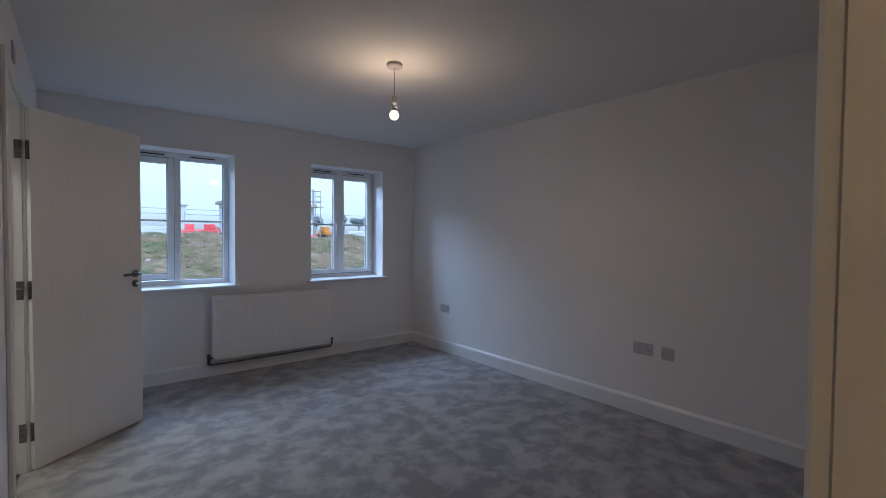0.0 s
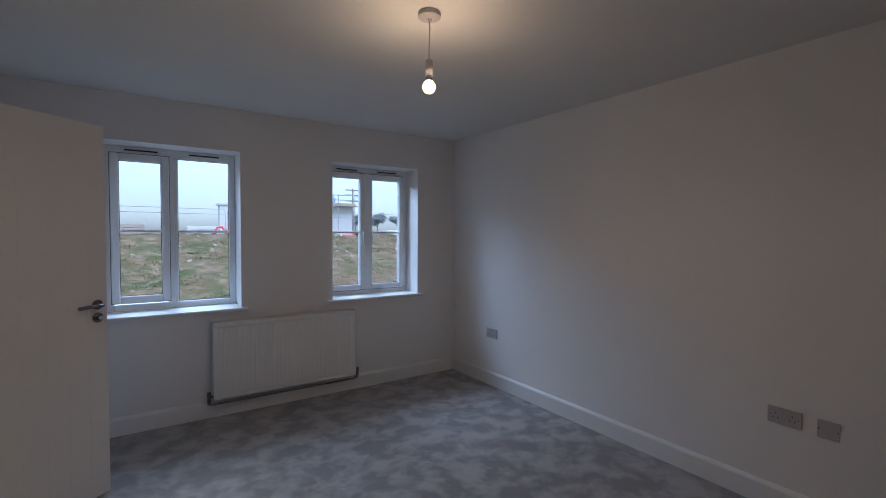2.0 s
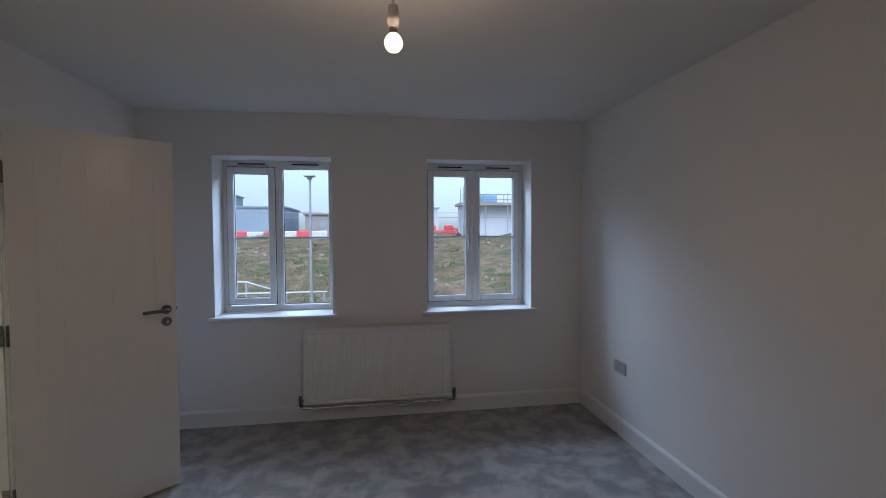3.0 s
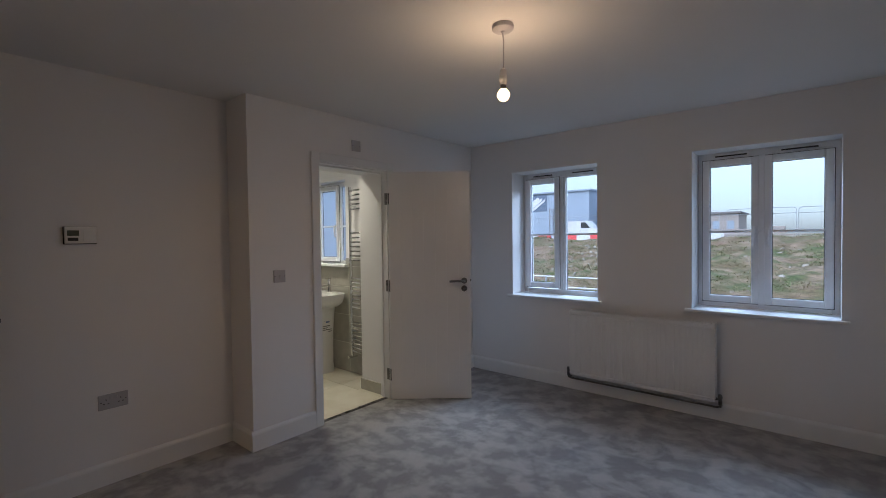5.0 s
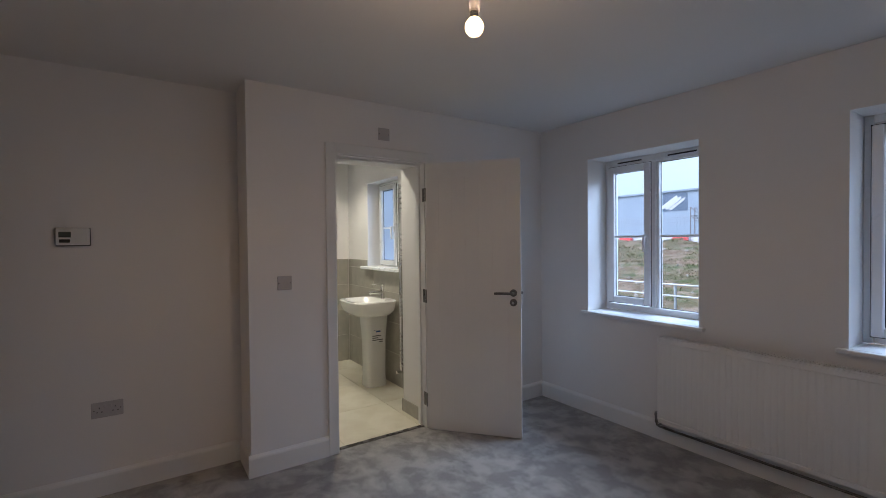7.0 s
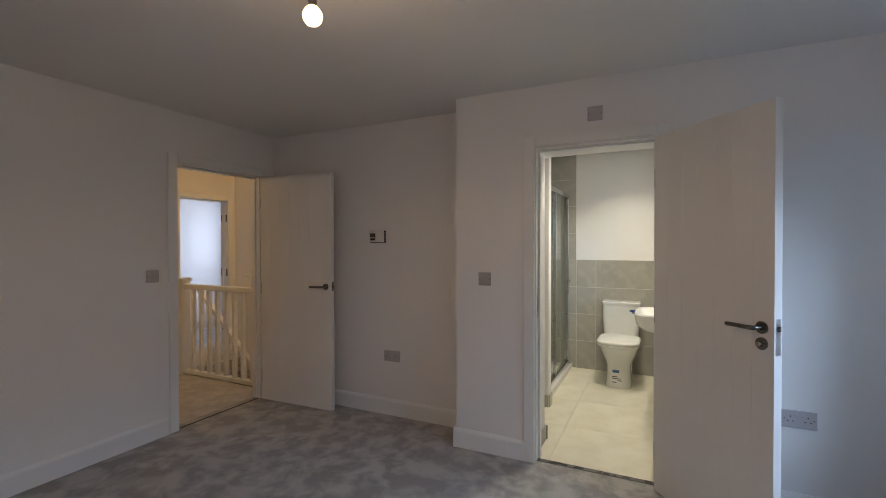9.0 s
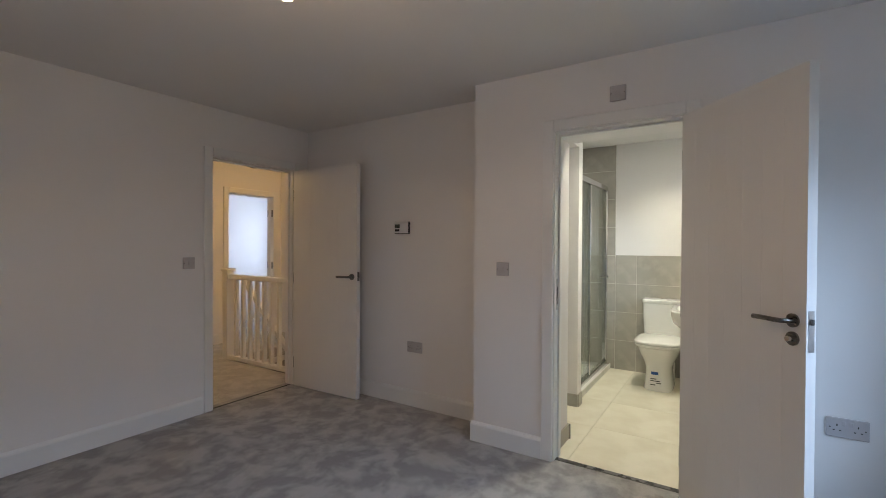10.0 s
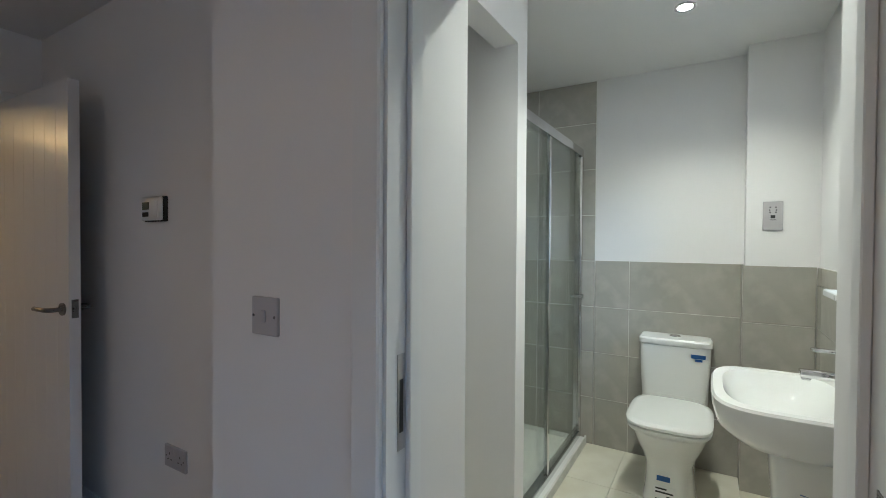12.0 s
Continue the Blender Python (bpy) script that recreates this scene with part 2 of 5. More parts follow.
def glass_material(name, tint, frost=0.0):
    m = bpy.data.materials.new(name)
    m.use_nodes = True
    n, l = m.node_tree.nodes, m.node_tree.links
    n.remove(n["Principled BSDF"])
    tr = n.new("ShaderNodeBsdfTransparent")
    tr.inputs["Color"].default_value = (*tint, 1)
    gl = n.new("ShaderNodeBsdfGlossy")
    gl.inputs["Roughness"].default_value = 0.02
    lw = n.new("ShaderNodeLayerWeight")
    pw = n.new("ShaderNodeMath")
    pw.operation = "POWER"
    pw.inputs[1].default_value = 4.0
    l.new(lw.outputs["Facing"], pw.inputs[0])
    fr = n.new("ShaderNodeMapRange")
    fr.inputs["To Min"].default_value, fr.inputs["To Max"].default_value = 0.03, 0.6
    l.new(pw.outputs["Value"], fr.inputs["Value"])
    mx = n.new("ShaderNodeMixShader")
    l.new(fr.outputs["Result"], mx.inputs["Fac"])
    if frost:
        tl = n.new("ShaderNodeBsdfTranslucent")
        tl.inputs["Color"].default_value = (*tint, 1)
        m2 = n.new("ShaderNodeMixShader")
        m2.inputs["Fac"].default_value = frost
        l.new(tr.outputs["BSDF"], m2.inputs[1])
        l.new(tl.outputs["BSDF"], m2.inputs[2])
        l.new(m2.outputs["Shader"], mx.inputs[1])
    else:
        l.new(tr.outputs["BSDF"], mx.inputs[1])
    l.new(gl.outputs["BSDF"], mx.inputs[2])
    l.new(mx.outputs["Shader"], n["Material Output"].inputs["Surface"])
    return m


GLASS = glass_material("window_glass", (0.93, 0.96, 0.97))
FROST = glass_material("frosted_glass", (0.52, 0.56, 0.60), 0.9)
SHOWERGLASS = glass_material("shower_glass", (0.93, 0.96, 0.945))


# ---- mesh helpers ----
def box(bm, x0, x1, y0, y1, z0, z1, bevel=0.0, seg=1):
    m = Matrix.LocRotScale(((x0 + x1) / 2, (y0 + y1) / 2, (z0 + z1) / 2), None, (abs(x1 - x0), abs(y1 - y0), abs(z1 - z0)))
    r = bmesh.ops.create_cube(bm, size=1, matrix=m)
    if bevel:
        es = list({e for v in r["verts"] for e in v.link_edges})
        bmesh.ops.bevel(bm, geom=es, offset=bevel, segments=seg, profile=0.5, affect="EDGES")
    return bm


def rod(bm, p0, p1, r, seg=12, r2=None):
    p0, p1 = Vector(p0), Vector(p1)
    d = p1 - p0
    m = Matrix.Translation((p0 + p1) / 2) @ d.to_track_quat("Z", "Y").to_matrix().to_4x4()
    bmesh.ops.create_cone(bm, cap_ends=True, segments=seg, radius1=r, radius2=r if r2 is None else r2, depth=d.length, matrix=m)
    return bm


def tube(bm, pts, r, seg=8):
    """A round bar bent along the points."""
    pts = [Vector(p) for p in pts]
    rings = []
    up = Vector((0.31, 0.17, 0.93))
    for i, p in enumerate(pts):
        d = (pts[min(i + 1, len(pts) - 1)] - pts[max(i - 1, 0)]).normalized()
        a = d.cross(up).normalized()
        b = d.cross(a)
        rings.append([p + r * (math.cos(2 * math.pi * k / seg) * a + math.sin(2 * math.pi * k / seg) * b) for k in range(seg)])
    return loft(bm, rings)


def loft(bm, rings, cap0=True, cap1=True):
    vs = [[bm.verts.new(p) for p in ring] for ring in rings]
    n = len(vs[0])
    for a, b in zip(vs, vs[1:]):
        for k in range(n):
            bm.faces.new((a[k], a[(k + 1) % n], b[(k + 1) % n], b[k]))
    if cap0:
        bm.faces.new(list(reversed(vs[0])))
    if cap1:
        bm.faces.new(vs[-1])
    bmesh.ops.recalc_face_normals(bm, faces=bm.faces)
    return bm


def lathe(bm, profile, seg=24, at=(0, 0, 0)):
    """Turned round z: profile of (radius, z)."""
    return loft(bm, [[Vector(at) + Vector((r * math.cos(2 * math.pi * k / seg), r * math.sin(2 * math.pi * k / seg), z)) for k in range(seg)] for r, z in profile])


def oval(cx, cy, z, rx, ry, power=2.6, seg=40):
    """A rounded-square ring at height z."""
    out = []
    for k in range(seg):
        a = 2 * math.pi * k / seg
        c, s = math.cos(a), math.sin(a)
        out.append(Vector((cx + rx * math.copysign(abs(c) ** (2 / power), c), cy + ry * math.copysign(abs(s) ** (2 / power), s), z)))
    return out


def extrude_profile(bm, pts, axis, a0, a1):
    """A closed outline in the two other axes, run along an axis from a0 to a1."""
    def at(p, a):
        return Vector({"x": (a, p[0], p[1]), "y": (p[0], a, p[1]), "z": (p[0], p[1], a)}[axis])
    return loft(bm, [[at(p, a0) for p in pts], [at(p, a1) for p in pts]])


def part(name, bm, material, parent=None, label="", smooth=False):
    me = bpy.data.meshes.new(name)
    bm.to_mesh(me)
    bm.free()
    me.materials.append(material)
    if smooth:
        me.shade_smooth()
        me.set_sharp_from_angle(angle=radians(40))
    ob = new(name, me)
    ob.parent = parent
    if label:
        ob["label"] = label
    return ob


def thing(name, m, label, category, group="", kind=""):
    ob = new(name)
    ob.empty_display_size = 0.1
    ob.matrix_world = m
    return tagged(ob, label, category, group, kind)


def solid(name, boxes, material, label, category, bevel=0.0):
    """A piece of the setting made of butted boxes."""
    bm = bmesh.new()
    for b in boxes:
        box(bm, *b, bevel=bevel)
    return tagged(part(name, bm, material), label, category, kind="structure")


N = bmesh.new

# ---- structure: bedroom ----
solid("floor", [(X_W - 0.05, X_E + 0.1, Y_SO, Y_BOX + 0.05, -0.12, 0), (-0.128, X_E + 0.1, Y_BOX + 0.05, Y_NO - 0.1, -0.12, 0)], CARPET, "grey cut-pile carpet with brushed light and dark patches", "carpet")
solid("ceiling", [(X_W - 0.05, X_E + 0.3, Y_SO, Y_BOX + 0.05, CEIL, CEIL + 0.15), (-0.13, X_E + 0.3, Y_BOX + 0.05, Y_NO, CEIL, CEIL + 0.15)], CEILING, "plain white painted plasterboard ceiling", "ceiling")
a0, a1 = WIN[0]
b0, b1 = WIN[1]
solid("wall_north", [(-0.4, a0, Y_N, Y_NO, -0.12, CEIL), (a1, b0, Y_N, Y_NO, -0.12, CEIL), (b1, X_E + 0.3, Y_N, Y_NO, -0.12, CEIL),
                     (a0, a1, Y_N, Y_NO, -0.12, WZ0 - 0.025), (b0, b1, Y_N, Y_NO, -0.12, WZ0 - 0.025),
                     (a0, a1, Y_N, Y_NO, WZ1, CEIL), (b0, b1, Y_N, Y_NO, WZ1, CEIL)], WALL, "white painted outer wall with two window openings", "wall")
solid("wall_east", [(X_E, X_E + 0.3, Y_SO - 2.2, Y_N, -0.12, CEIL)], WALL, "plain white painted plaster wall", "wall")
solid("wall_south", [(X_W - 0.3, SD0 - 0.03, Y_SO, Y_S, -0.12, CEIL), (SD1 + 0.03, X_E, Y_SO, Y_S, -0.12, CEIL), (SD0 - 0.03, SD1 + 0.03, Y_SO, Y_S, HEAD + 0.03, CEIL)],
      WALL, "white painted wall with the bedroom doorway", "wall")
solid("wall_west", [(X_W - 0.1, X_W, Y_S, Y_BOX, -0.12, CEIL)], WALL, "white painted wall behind the open bedroom door", "wall")
solid("wall_shower_room", [(-0.455, X_BOX, Y_BOX, ED0 - 0.03, -0.12, CEIL), (-0.49, X_BOX, ED1 + 0.03, Y_N, -0.12, CEIL), (-0.19, X_BOX, ED0 - 0.03, ED1 + 0.03, HEAD + 0.03, CEIL), (-0.472, -0.19, ED0 - 0.03, ED1 + 0.03, HEAD + 0.012, CEIL)],
      WALL, "white painted partition with the shower room doorway", "wall")

# ---- structure: shower room ----
EWX = (-1.75, -1.05)
EWZ = (1.13, 2.05)
solid("floor_shower_room", [(BX_W - 0.1, X_W - 0.06, BY_S - 0.1, Y_BOX + 0.05, -0.12, -0.008), (BX_W - 0.1, -0.13, Y_BOX + 0.05, BY_N, -0.12, -0.008)], FGROUT, "beige grout bed of the shower room floor", "floor")
solid("ceiling_shower_room", [(BX_W - 0.3, X_W - 0.06, BY_S - 0.1, Y_BOX + 0.05, CEIL, CEIL + 0.15), (BX_W - 0.3, -0.135, Y_BOX + 0.05, BY_N + 0.3, CEIL, CEIL + 0.15)], CEILING, "white painted shower room ceiling", "ceiling")
solid("wall_shower_room_west", [(BX_W - 0.3, BX_W, BY_S - 0.1, BY_N, -0.12, CEIL)], WALL, "white painted wall above grey tiles", "wall")
solid("wall_shower_room_north", [(BX_W - 0.3, EWX[0], BY_N, BY_N + 0.3, -0.12, CEIL), (EWX[1], -0.49, BY_N, BY_N + 0.3, -0.12, CEIL),
                                 (*EWX, BY_N, BY_N + 0.3, -0.12, EWZ[0]), (*EWX, BY_N, BY_N + 0.3, EWZ[1], CEIL)], WALL, "white painted outer wall with a small window", "wall")
solid("wall_shower_room_south", [(BX_W - 0.3, X_W - 0.1, BY_S - 0.1, BY_S, -0.12, CEIL)], WALL, "white painted wall of the shower recess", "wall")
solid("wall_shower_stub", [(-1.19, -1.09, BY_S, 2.69, -0.12, CEIL), (-1.09, -0.455, 2.59, 2.69, 2.115, CEIL)], WALL, "white painted stub wall and header of a recess", "wall")
solid("wall_pipe_boxing", [(BX_W, -2.30, 3.51, BY_N, -0.008, CEIL)], WALL, "white painted pipe boxing in the corner", "wall")

# ---- structure: landing ----
solid("floor_landing", [(-0.39, X_E, HY_S - 0.3, Y_SO - 0.003, -0.12, -0.002), (-2.7, -0.39, HY_S - 0.3, -1.12, -0.12, -0.002)], LIT_CARPET, "same grey carpet on the landing, warm lit tone in its colour", "carpet")
solid("floor_back_room", [(-2.7, 1.1, -3.4, HY_S - 0.303, -0.12, -0.002)], CARPET, "grey cut-pile carpet of the room across the landing", "carpet")
solid("ceiling_back_room", [(-2.7, 1.1, -3.4, HY_S - 0.4, CEIL, CEIL + 0.15)], CEILING, "white painted ceiling of the room across the landing", "ceiling")
solid("wall_back_room", [(-2.7, 1.1, -3.4, -3.3, -0.12, CEIL), (-2.7, -2.6, -3.3, -2.95, -0.12, CEIL), (1.0, 1.1, -3.3, HY_S - 0.1, -0.12, CEIL), (-2.7, -2.6, -2.15, HY_S, -0.12, CEIL),
                         (-2.7, -2.6, -2.95, -2.15, -0.12, 0.9), (-2.7, -2.6, -2.95, -2.15, 2.06, CEIL)], WALL, "plain white painted walls of a daylit room", "wall")
solid("ceiling_landing", [(HX_W - 0.1, X_E + 0.3, HY_S - 0.4, Y_SO, CEIL, CEIL + 0.15)], CEILING, "white painted landing ceiling", "ceiling")
solid("wall_landing_south", [(0.15, X_E, HY_S - 0.1, HY_S, -0.12, CEIL), (-0.90, -0.67, HY_S - 0.1, HY_S, -0.12, CEIL), (-0.67, 0.15, HY_S - 0.1, HY_S, HEAD + 0.005, CEIL),
                             (-1.65, -0.90, HY_S - 0.1, HY_S, HEAD + 0.005, CEIL), (HX_W, -1.65, HY_S - 0.1, HY_S, -0.12, CEIL), (-2.6, HX_W, HY_S - 0.1, HY_S, -0.12, CEIL)], WALL, "white landing wall with two doorways", "wall")
solid("wall_landing_west", [(HX_W - 0.1, HX_W, HY_S, BY_S - 0.1, -2.8, CEIL)], WALL, "white painted stairwell wall", "wall")
solid("wall_stairwell_north", [(HX_W, X_W - 0.1, Y_SO + 0.1, Y_SO + 0.2, -2.8, CEIL), (HX_W, -0.39, Y_SO, Y_SO + 0.1, -2.8, -0.12)], WALL, "white painted stairwell wall", "wall")
solid("wall_stairwell_east", [(-0.39, -0.3, -1.12, Y_SO, -2.8, -0.12)], WALL, "white painted wall below the landing", "wall")
solid("wall_stairwell_south", [(HX_W, -0.39, -1.32, -1.22, -2.8, -0.12), (HX_W, -0.3, -1.22, -1.13, -2.8, -1.5)], WALL, "white painted stairwell wall", "wall")
solid("floor_stairwell", [(HX_W - 0.1, -0.3, HY_S - 0.4, Y_SO + 0.2, -2.9, -2.75)], CARPET, "grey carpet at the foot of the stairs", "carpet")


# ---- trim ----
SK_H, SK_T = 0.13, 0.017


def skirting(name, p0, p1, mat=GLOSSWOOD, h=SK_H, t=SK_T, z=0.0):
    """A board along a wall from p0 to p1; the room lies to its left."""
    p0, p1 = Vector((*p0, 0)), Vector((*p1, 0))
    d = p1 - p0
    bm = N()
    prof = [(0, z), (t, z), (t, z + h - 0.022), (t * 0.8, z + h - 0.012), (t * 0.45, z + h - 0.004), (t * 0.3, z + h), (0, z + h)]
    extrude_profile(bm, prof, "x", 0, d.length)
    ob = part(name, bm, mat)
    ob.matrix_world = Matrix.Translation(p0) @ Matrix.Rotation(math.atan2(d.y, d.x), 4, "Z")
    return tagged(ob, "white painted skirting board along the wall", "skirting board", "bedroom skirting", "structure")


for p0, p1 in (((X_E - SK_T, Y_N), (X_BOX + SK_T, Y_N)), ((X_E, Y_S), (X_E, Y_N)), ((SD1 + 0.085, Y_S), (X_E - SK_T, Y_S)),
               ((X_W, Y_BOX - SK_T), (X_W, Y_S)), ((X_BOX, ED0 - 0.075), (X_BOX, Y_BOX - SK_T)), ((X_BOX, Y_BOX), (X_W, Y_BOX)), ((X_BOX, Y_N), (X_BOX, ED1 + 0.075))):
    skirting("baseboard", p0, p1)
for p0, p1 in (((0.17, HY_S), (HX_E, HY_S)), ((-0.895, HY_S), (-0.675, HY_S)), ((HX_E, Y_SO), (SD1 + 0.085, Y_SO))):
    tagged(skirting("baseboard", p0, p1), "white painted skirting board on the landing", group="landing skirting")
tagged(skirting("baseboard", (0.99, -3.3), (-2.59, -3.3)), "white painted skirting board of the room across the landing", group="landing skirting")


def door_trim(name, lo, hi, at, face0, face1, axis, label):
    """Lining through the wall, door stops and architraves on both faces of an opening. axis: the way the wall runs."""
    def b(bm, u0, u1, v0, v1, z0, z1, bev=0.0):
        box(bm, *((u0, u1, v0, v1) if axis == "x" else (v0, v1, u0, u1)), z0, z1, bevel=bev)
    tr = thing(name, Matrix.Identity(4), label, "door frame", kind="structure")
    bm = N()
    b(bm, lo - 0.03, lo, face0, face1, 0, HEAD + 0.03)
    b(bm, hi, hi + 0.03, face0, face1, 0, HEAD + 0.03)
    b(bm, lo, hi, face0, face1, HEAD, HEAD + 0.03)
    part("lining", bm, GLOSSWOOD, tr)
    bm = N()
    s0, s1 = at
    b(bm, lo + 0.0005, lo + 0.013, s0, s1, 0.003, HEAD - 0.001, 0.002)
    b(bm, hi - 0.013, hi - 0.0005, s0, s1, 0.003, HEAD - 0.001, 0.002)
    b(bm, lo + 0.013, hi - 0.013, s0, s1, HEAD - 0.014, HEAD - 0.001, 0.002)
    part("door_stop", bm, GLOSSWOOD, tr)
    for f, out in ((face0, -1), (face1, 1)):
        for u0, u1, z0, z1 in ((lo - 0.075, lo - 0.007, 0, HEAD + 0.075), (hi + 0.007, hi + 0.075, 0, HEAD + 0.075), (lo - 0.007, hi + 0.007, HEAD + 0.007, HEAD + 0.075)):
            bm = N()
            b(bm, u0, u1, *sorted((f - 0.001 * out, f + 0.018 * out)), z0, z1, 0.004)
            part("architrave", bm, GLOSSWOOD, tr)
    return tr


door_trim("door_frame_bedroom", SD0, SD1, (0.215, 0.250), Y_SO, Y_S, "x", "white painted lining and architrave of the bedroom doorway")
door_trim("door_frame_shower_room", ED0, ED1, (-0.183, -0.143), -0.19, X_BOX, "y", "white painted lining and architrave of the shower room doorway")


# ---- doors ----
def lever(parent, x, z, side, thumb, to, drop=0.068):
    """Lever handle on a round rose; side -1 or 1: the face of the leaf; to: the way that the lever points in x."""
    y = 0.0 if side < 0 else 0.04
    bm = N()
    rod(bm, (x, y, z), (x, y + side * 0.008, z), 0.026, 28)
    ro = part("handle_rose", bm, STEEL, parent, "satin steel rose", True)
    bm = N()
    tube(bm, [(x, y + side * 0.006, z), (x, y + side * 0.04, z), (x + to * 0.008, y + side * 0.052, z), (x + to * 0.03, y + side * 0.056, z), (x + to * 0.08, y + side * 0.056, z), (x + to * 0.128, y + side * 0.052, z - 0.002)], 0.0095, 12)
    part("lever", bm, STEEL, ro, "satin steel lever handle", True)
    if thumb:
        bm = N()
        rod(bm, (x, y, z - drop), (x, y + side * 0.008, z - drop), 0.026, 28)
        tr = part("turn_rose", bm, STEEL, parent, "satin steel rose of the bathroom turn", True)
        bm = N()
        rod(bm, (x, y + side * 0.008, z - drop), (x, y + side * 0.028, z - drop), 0.012, 16, 0.010)
        part("thumb_turn", bm, CHROME, tr, "chrome thumb turn", True)


def door(name, hinge, angle, width, label, thumb=False, group=""):
    """A boarded flush door; local x runs from the hinge edge, its shown face is at y = 0 looking to -y."""
    d = thing(name, pose(hinge[0], hinge[1], 0, 0, 0, angle), label, "door", group, "structure")
    z0, z1, th = 0.008, 1.989, 0.040
    grooves = [width * k / 7 for k in range(1, 7)]
    mid = [(0.0, 0.0)]
    for g in grooves:
        mid += [(g - 0.0022, 0.0), (g, 0.0009), (g + 0.0022, 0.0)]
    mid += [(width, 0.0), (width, th)]
    for g in reversed(grooves):
        mid += [(g + 0.0022, th), (g, th - 0.0009), (g - 0.0022, th)]
    mid += [(0.0, th)]
    bm = N()
    extrude_profile(bm, mid, "z", z0 + 0.11, z1 - 0.11)
    box(bm, 0, width, 0, th, z0, z0 + 0.11)
    box(bm, 0, width, 0, th, z1 - 0.11, z1)
    part("leaf", bm, DOORPAINT, d)
    lever(d, width - 0.052, 1.04, -1, thumb, -1)
    lever(d, width - 0.052, 1.04, 1, thumb, -1)
    bm = N()
    box(bm, width - 0.0005, width + 0.0015, 0.008, 0.032, 0.93 if thumb else 1.005, 1.082)
    lp = part("latch_plate", bm, PLATE if thumb else STEEL, d, "satin steel latch plate")
    bm = N()
    box(bm, width + 0.0015, width + 0.011, 0.013, 0.026, 1.03, 1.052, 0.003)
    part("latch_bolt", bm, STEEL, lp)
    for hz in (0.22, 1.0, 1.76):
        bm = N()
        rod(bm, (-0.006, 0.010, hz - 0.05), (-0.006, 0.010, hz + 0.05), 0.0065, 10)
        box(bm, -0.0025, 0.0005, 0.001, 0.036, hz - 0.05, hz + 0.05)
        part("hinge", bm, STEEL, d, "satin steel butt hinge")
    return d


door("door_1", (-0.174, 0.330), 91.9, 0.766, "white boarded bedroom door standing open, satin steel lever handle", group="doors")
door("door_2", (-0.048, 3.513), 39.9, 0.697, "white boarded shower room door half open with lever and thumb turn", True, "doors")
door("door_3", (0.140, HY_S - 0.005), 180, 0.795, "closed white boarded door on the landing", group="doors")
door("door_4", (-1.645, HY_S - 0.125), -174, 0.686, "white boarded door standing wide open into a daylit room", group="doors")
door_trim("door_frame_back_room", -1.615, -0.925, (HY_S - 0.098, HY_S - 0.078), HY_S - 0.1, HY_S, "x", "white painted lining and architrave across the landing")
for hz in (0.22, 1.0, 1.76):
    bm = N()
    box(bm, 0, 0.002, -0.015, 0.015, hz - 0.05, hz + 0.05)
    o = tagged(part("hinge_plate", bm, STEEL), "satin steel hinge plate on the door lining", "hinge", "hinge plates")
    o.matrix_world = pose(-1.6148, HY_S - 0.018, 0)
for hz in (0.22, 1.0, 1.76):
    bm = N()
    box(bm, -0.030, 0.0, -0.0015, 0.001, hz - 0.05, hz + 0.05)
    o = tagged(part("hinge_plate", bm, STEEL), "satin steel hinge plate on the shower room door lining", "hinge", "hinge plates")
    o.matrix_world = pose(X_BOX + 0.002, ED1 - 0.0002, 0)
bm = N()
box(bm, SD0 + 0.014, SD1 - 0.014, 0.262, 0.276, -0.004, 0.003, 0.001)
tagged(part("carpet_joint_strip", bm, DARK), "dark joint strip between the two carpets", "carpet strip")
bm = N()
box(bm, 0, 0.0016, -0.012, 0.012, 0.92, 1.11)
st = tagged(part("strike_plate", bm, PLATE), "satin steel strike plate in the door lining", "strike plate")
st.matrix_world = pose(-0.128, ED0 + 0.0002, 0, 0, 0, 90)
bm = N()
box(bm, 0.0016, 0.0022, -0.006, 0.006, 0.955, 1.06)
part("keep_hole", bm, DARK, st, "dark keep hole")


# ---- windows ----
def ring_frame(bm, x0, x1, z0, z1, w, y0, y1, bev=0.004):
    box(bm, x0, x0 + w, y0, y1, z0, z1, bev)
    box(bm, x1 - w, x1, y0, y1, z0, z1, bev)
    box(bm, x0 + w, x1 - w, y0, y1, z0, z0 + w, bev)
    box(bm, x0 + w, x1 - w, y0, y1, z1 - w, z1, bev)
    return bm


def pane(parent, x0, x1, z0, z1, y, mat=GLASS, name="pane"):
    bm = N()
    box(bm, x0, x1, y, y + 0.004, z0, z1)
    p = part(name, bm, mat, parent)
    p.visible_shadow = False
    bm = N()
    ring_frame(bm, x0 - 0.002, x1 + 0.002, z0 - 0.002, z1 + 0.002, 0.006, y - 0.004, y - 0.0005, 0)
    part("gasket", bm, DARK, parent, "black rubber glazing gasket")
    return p


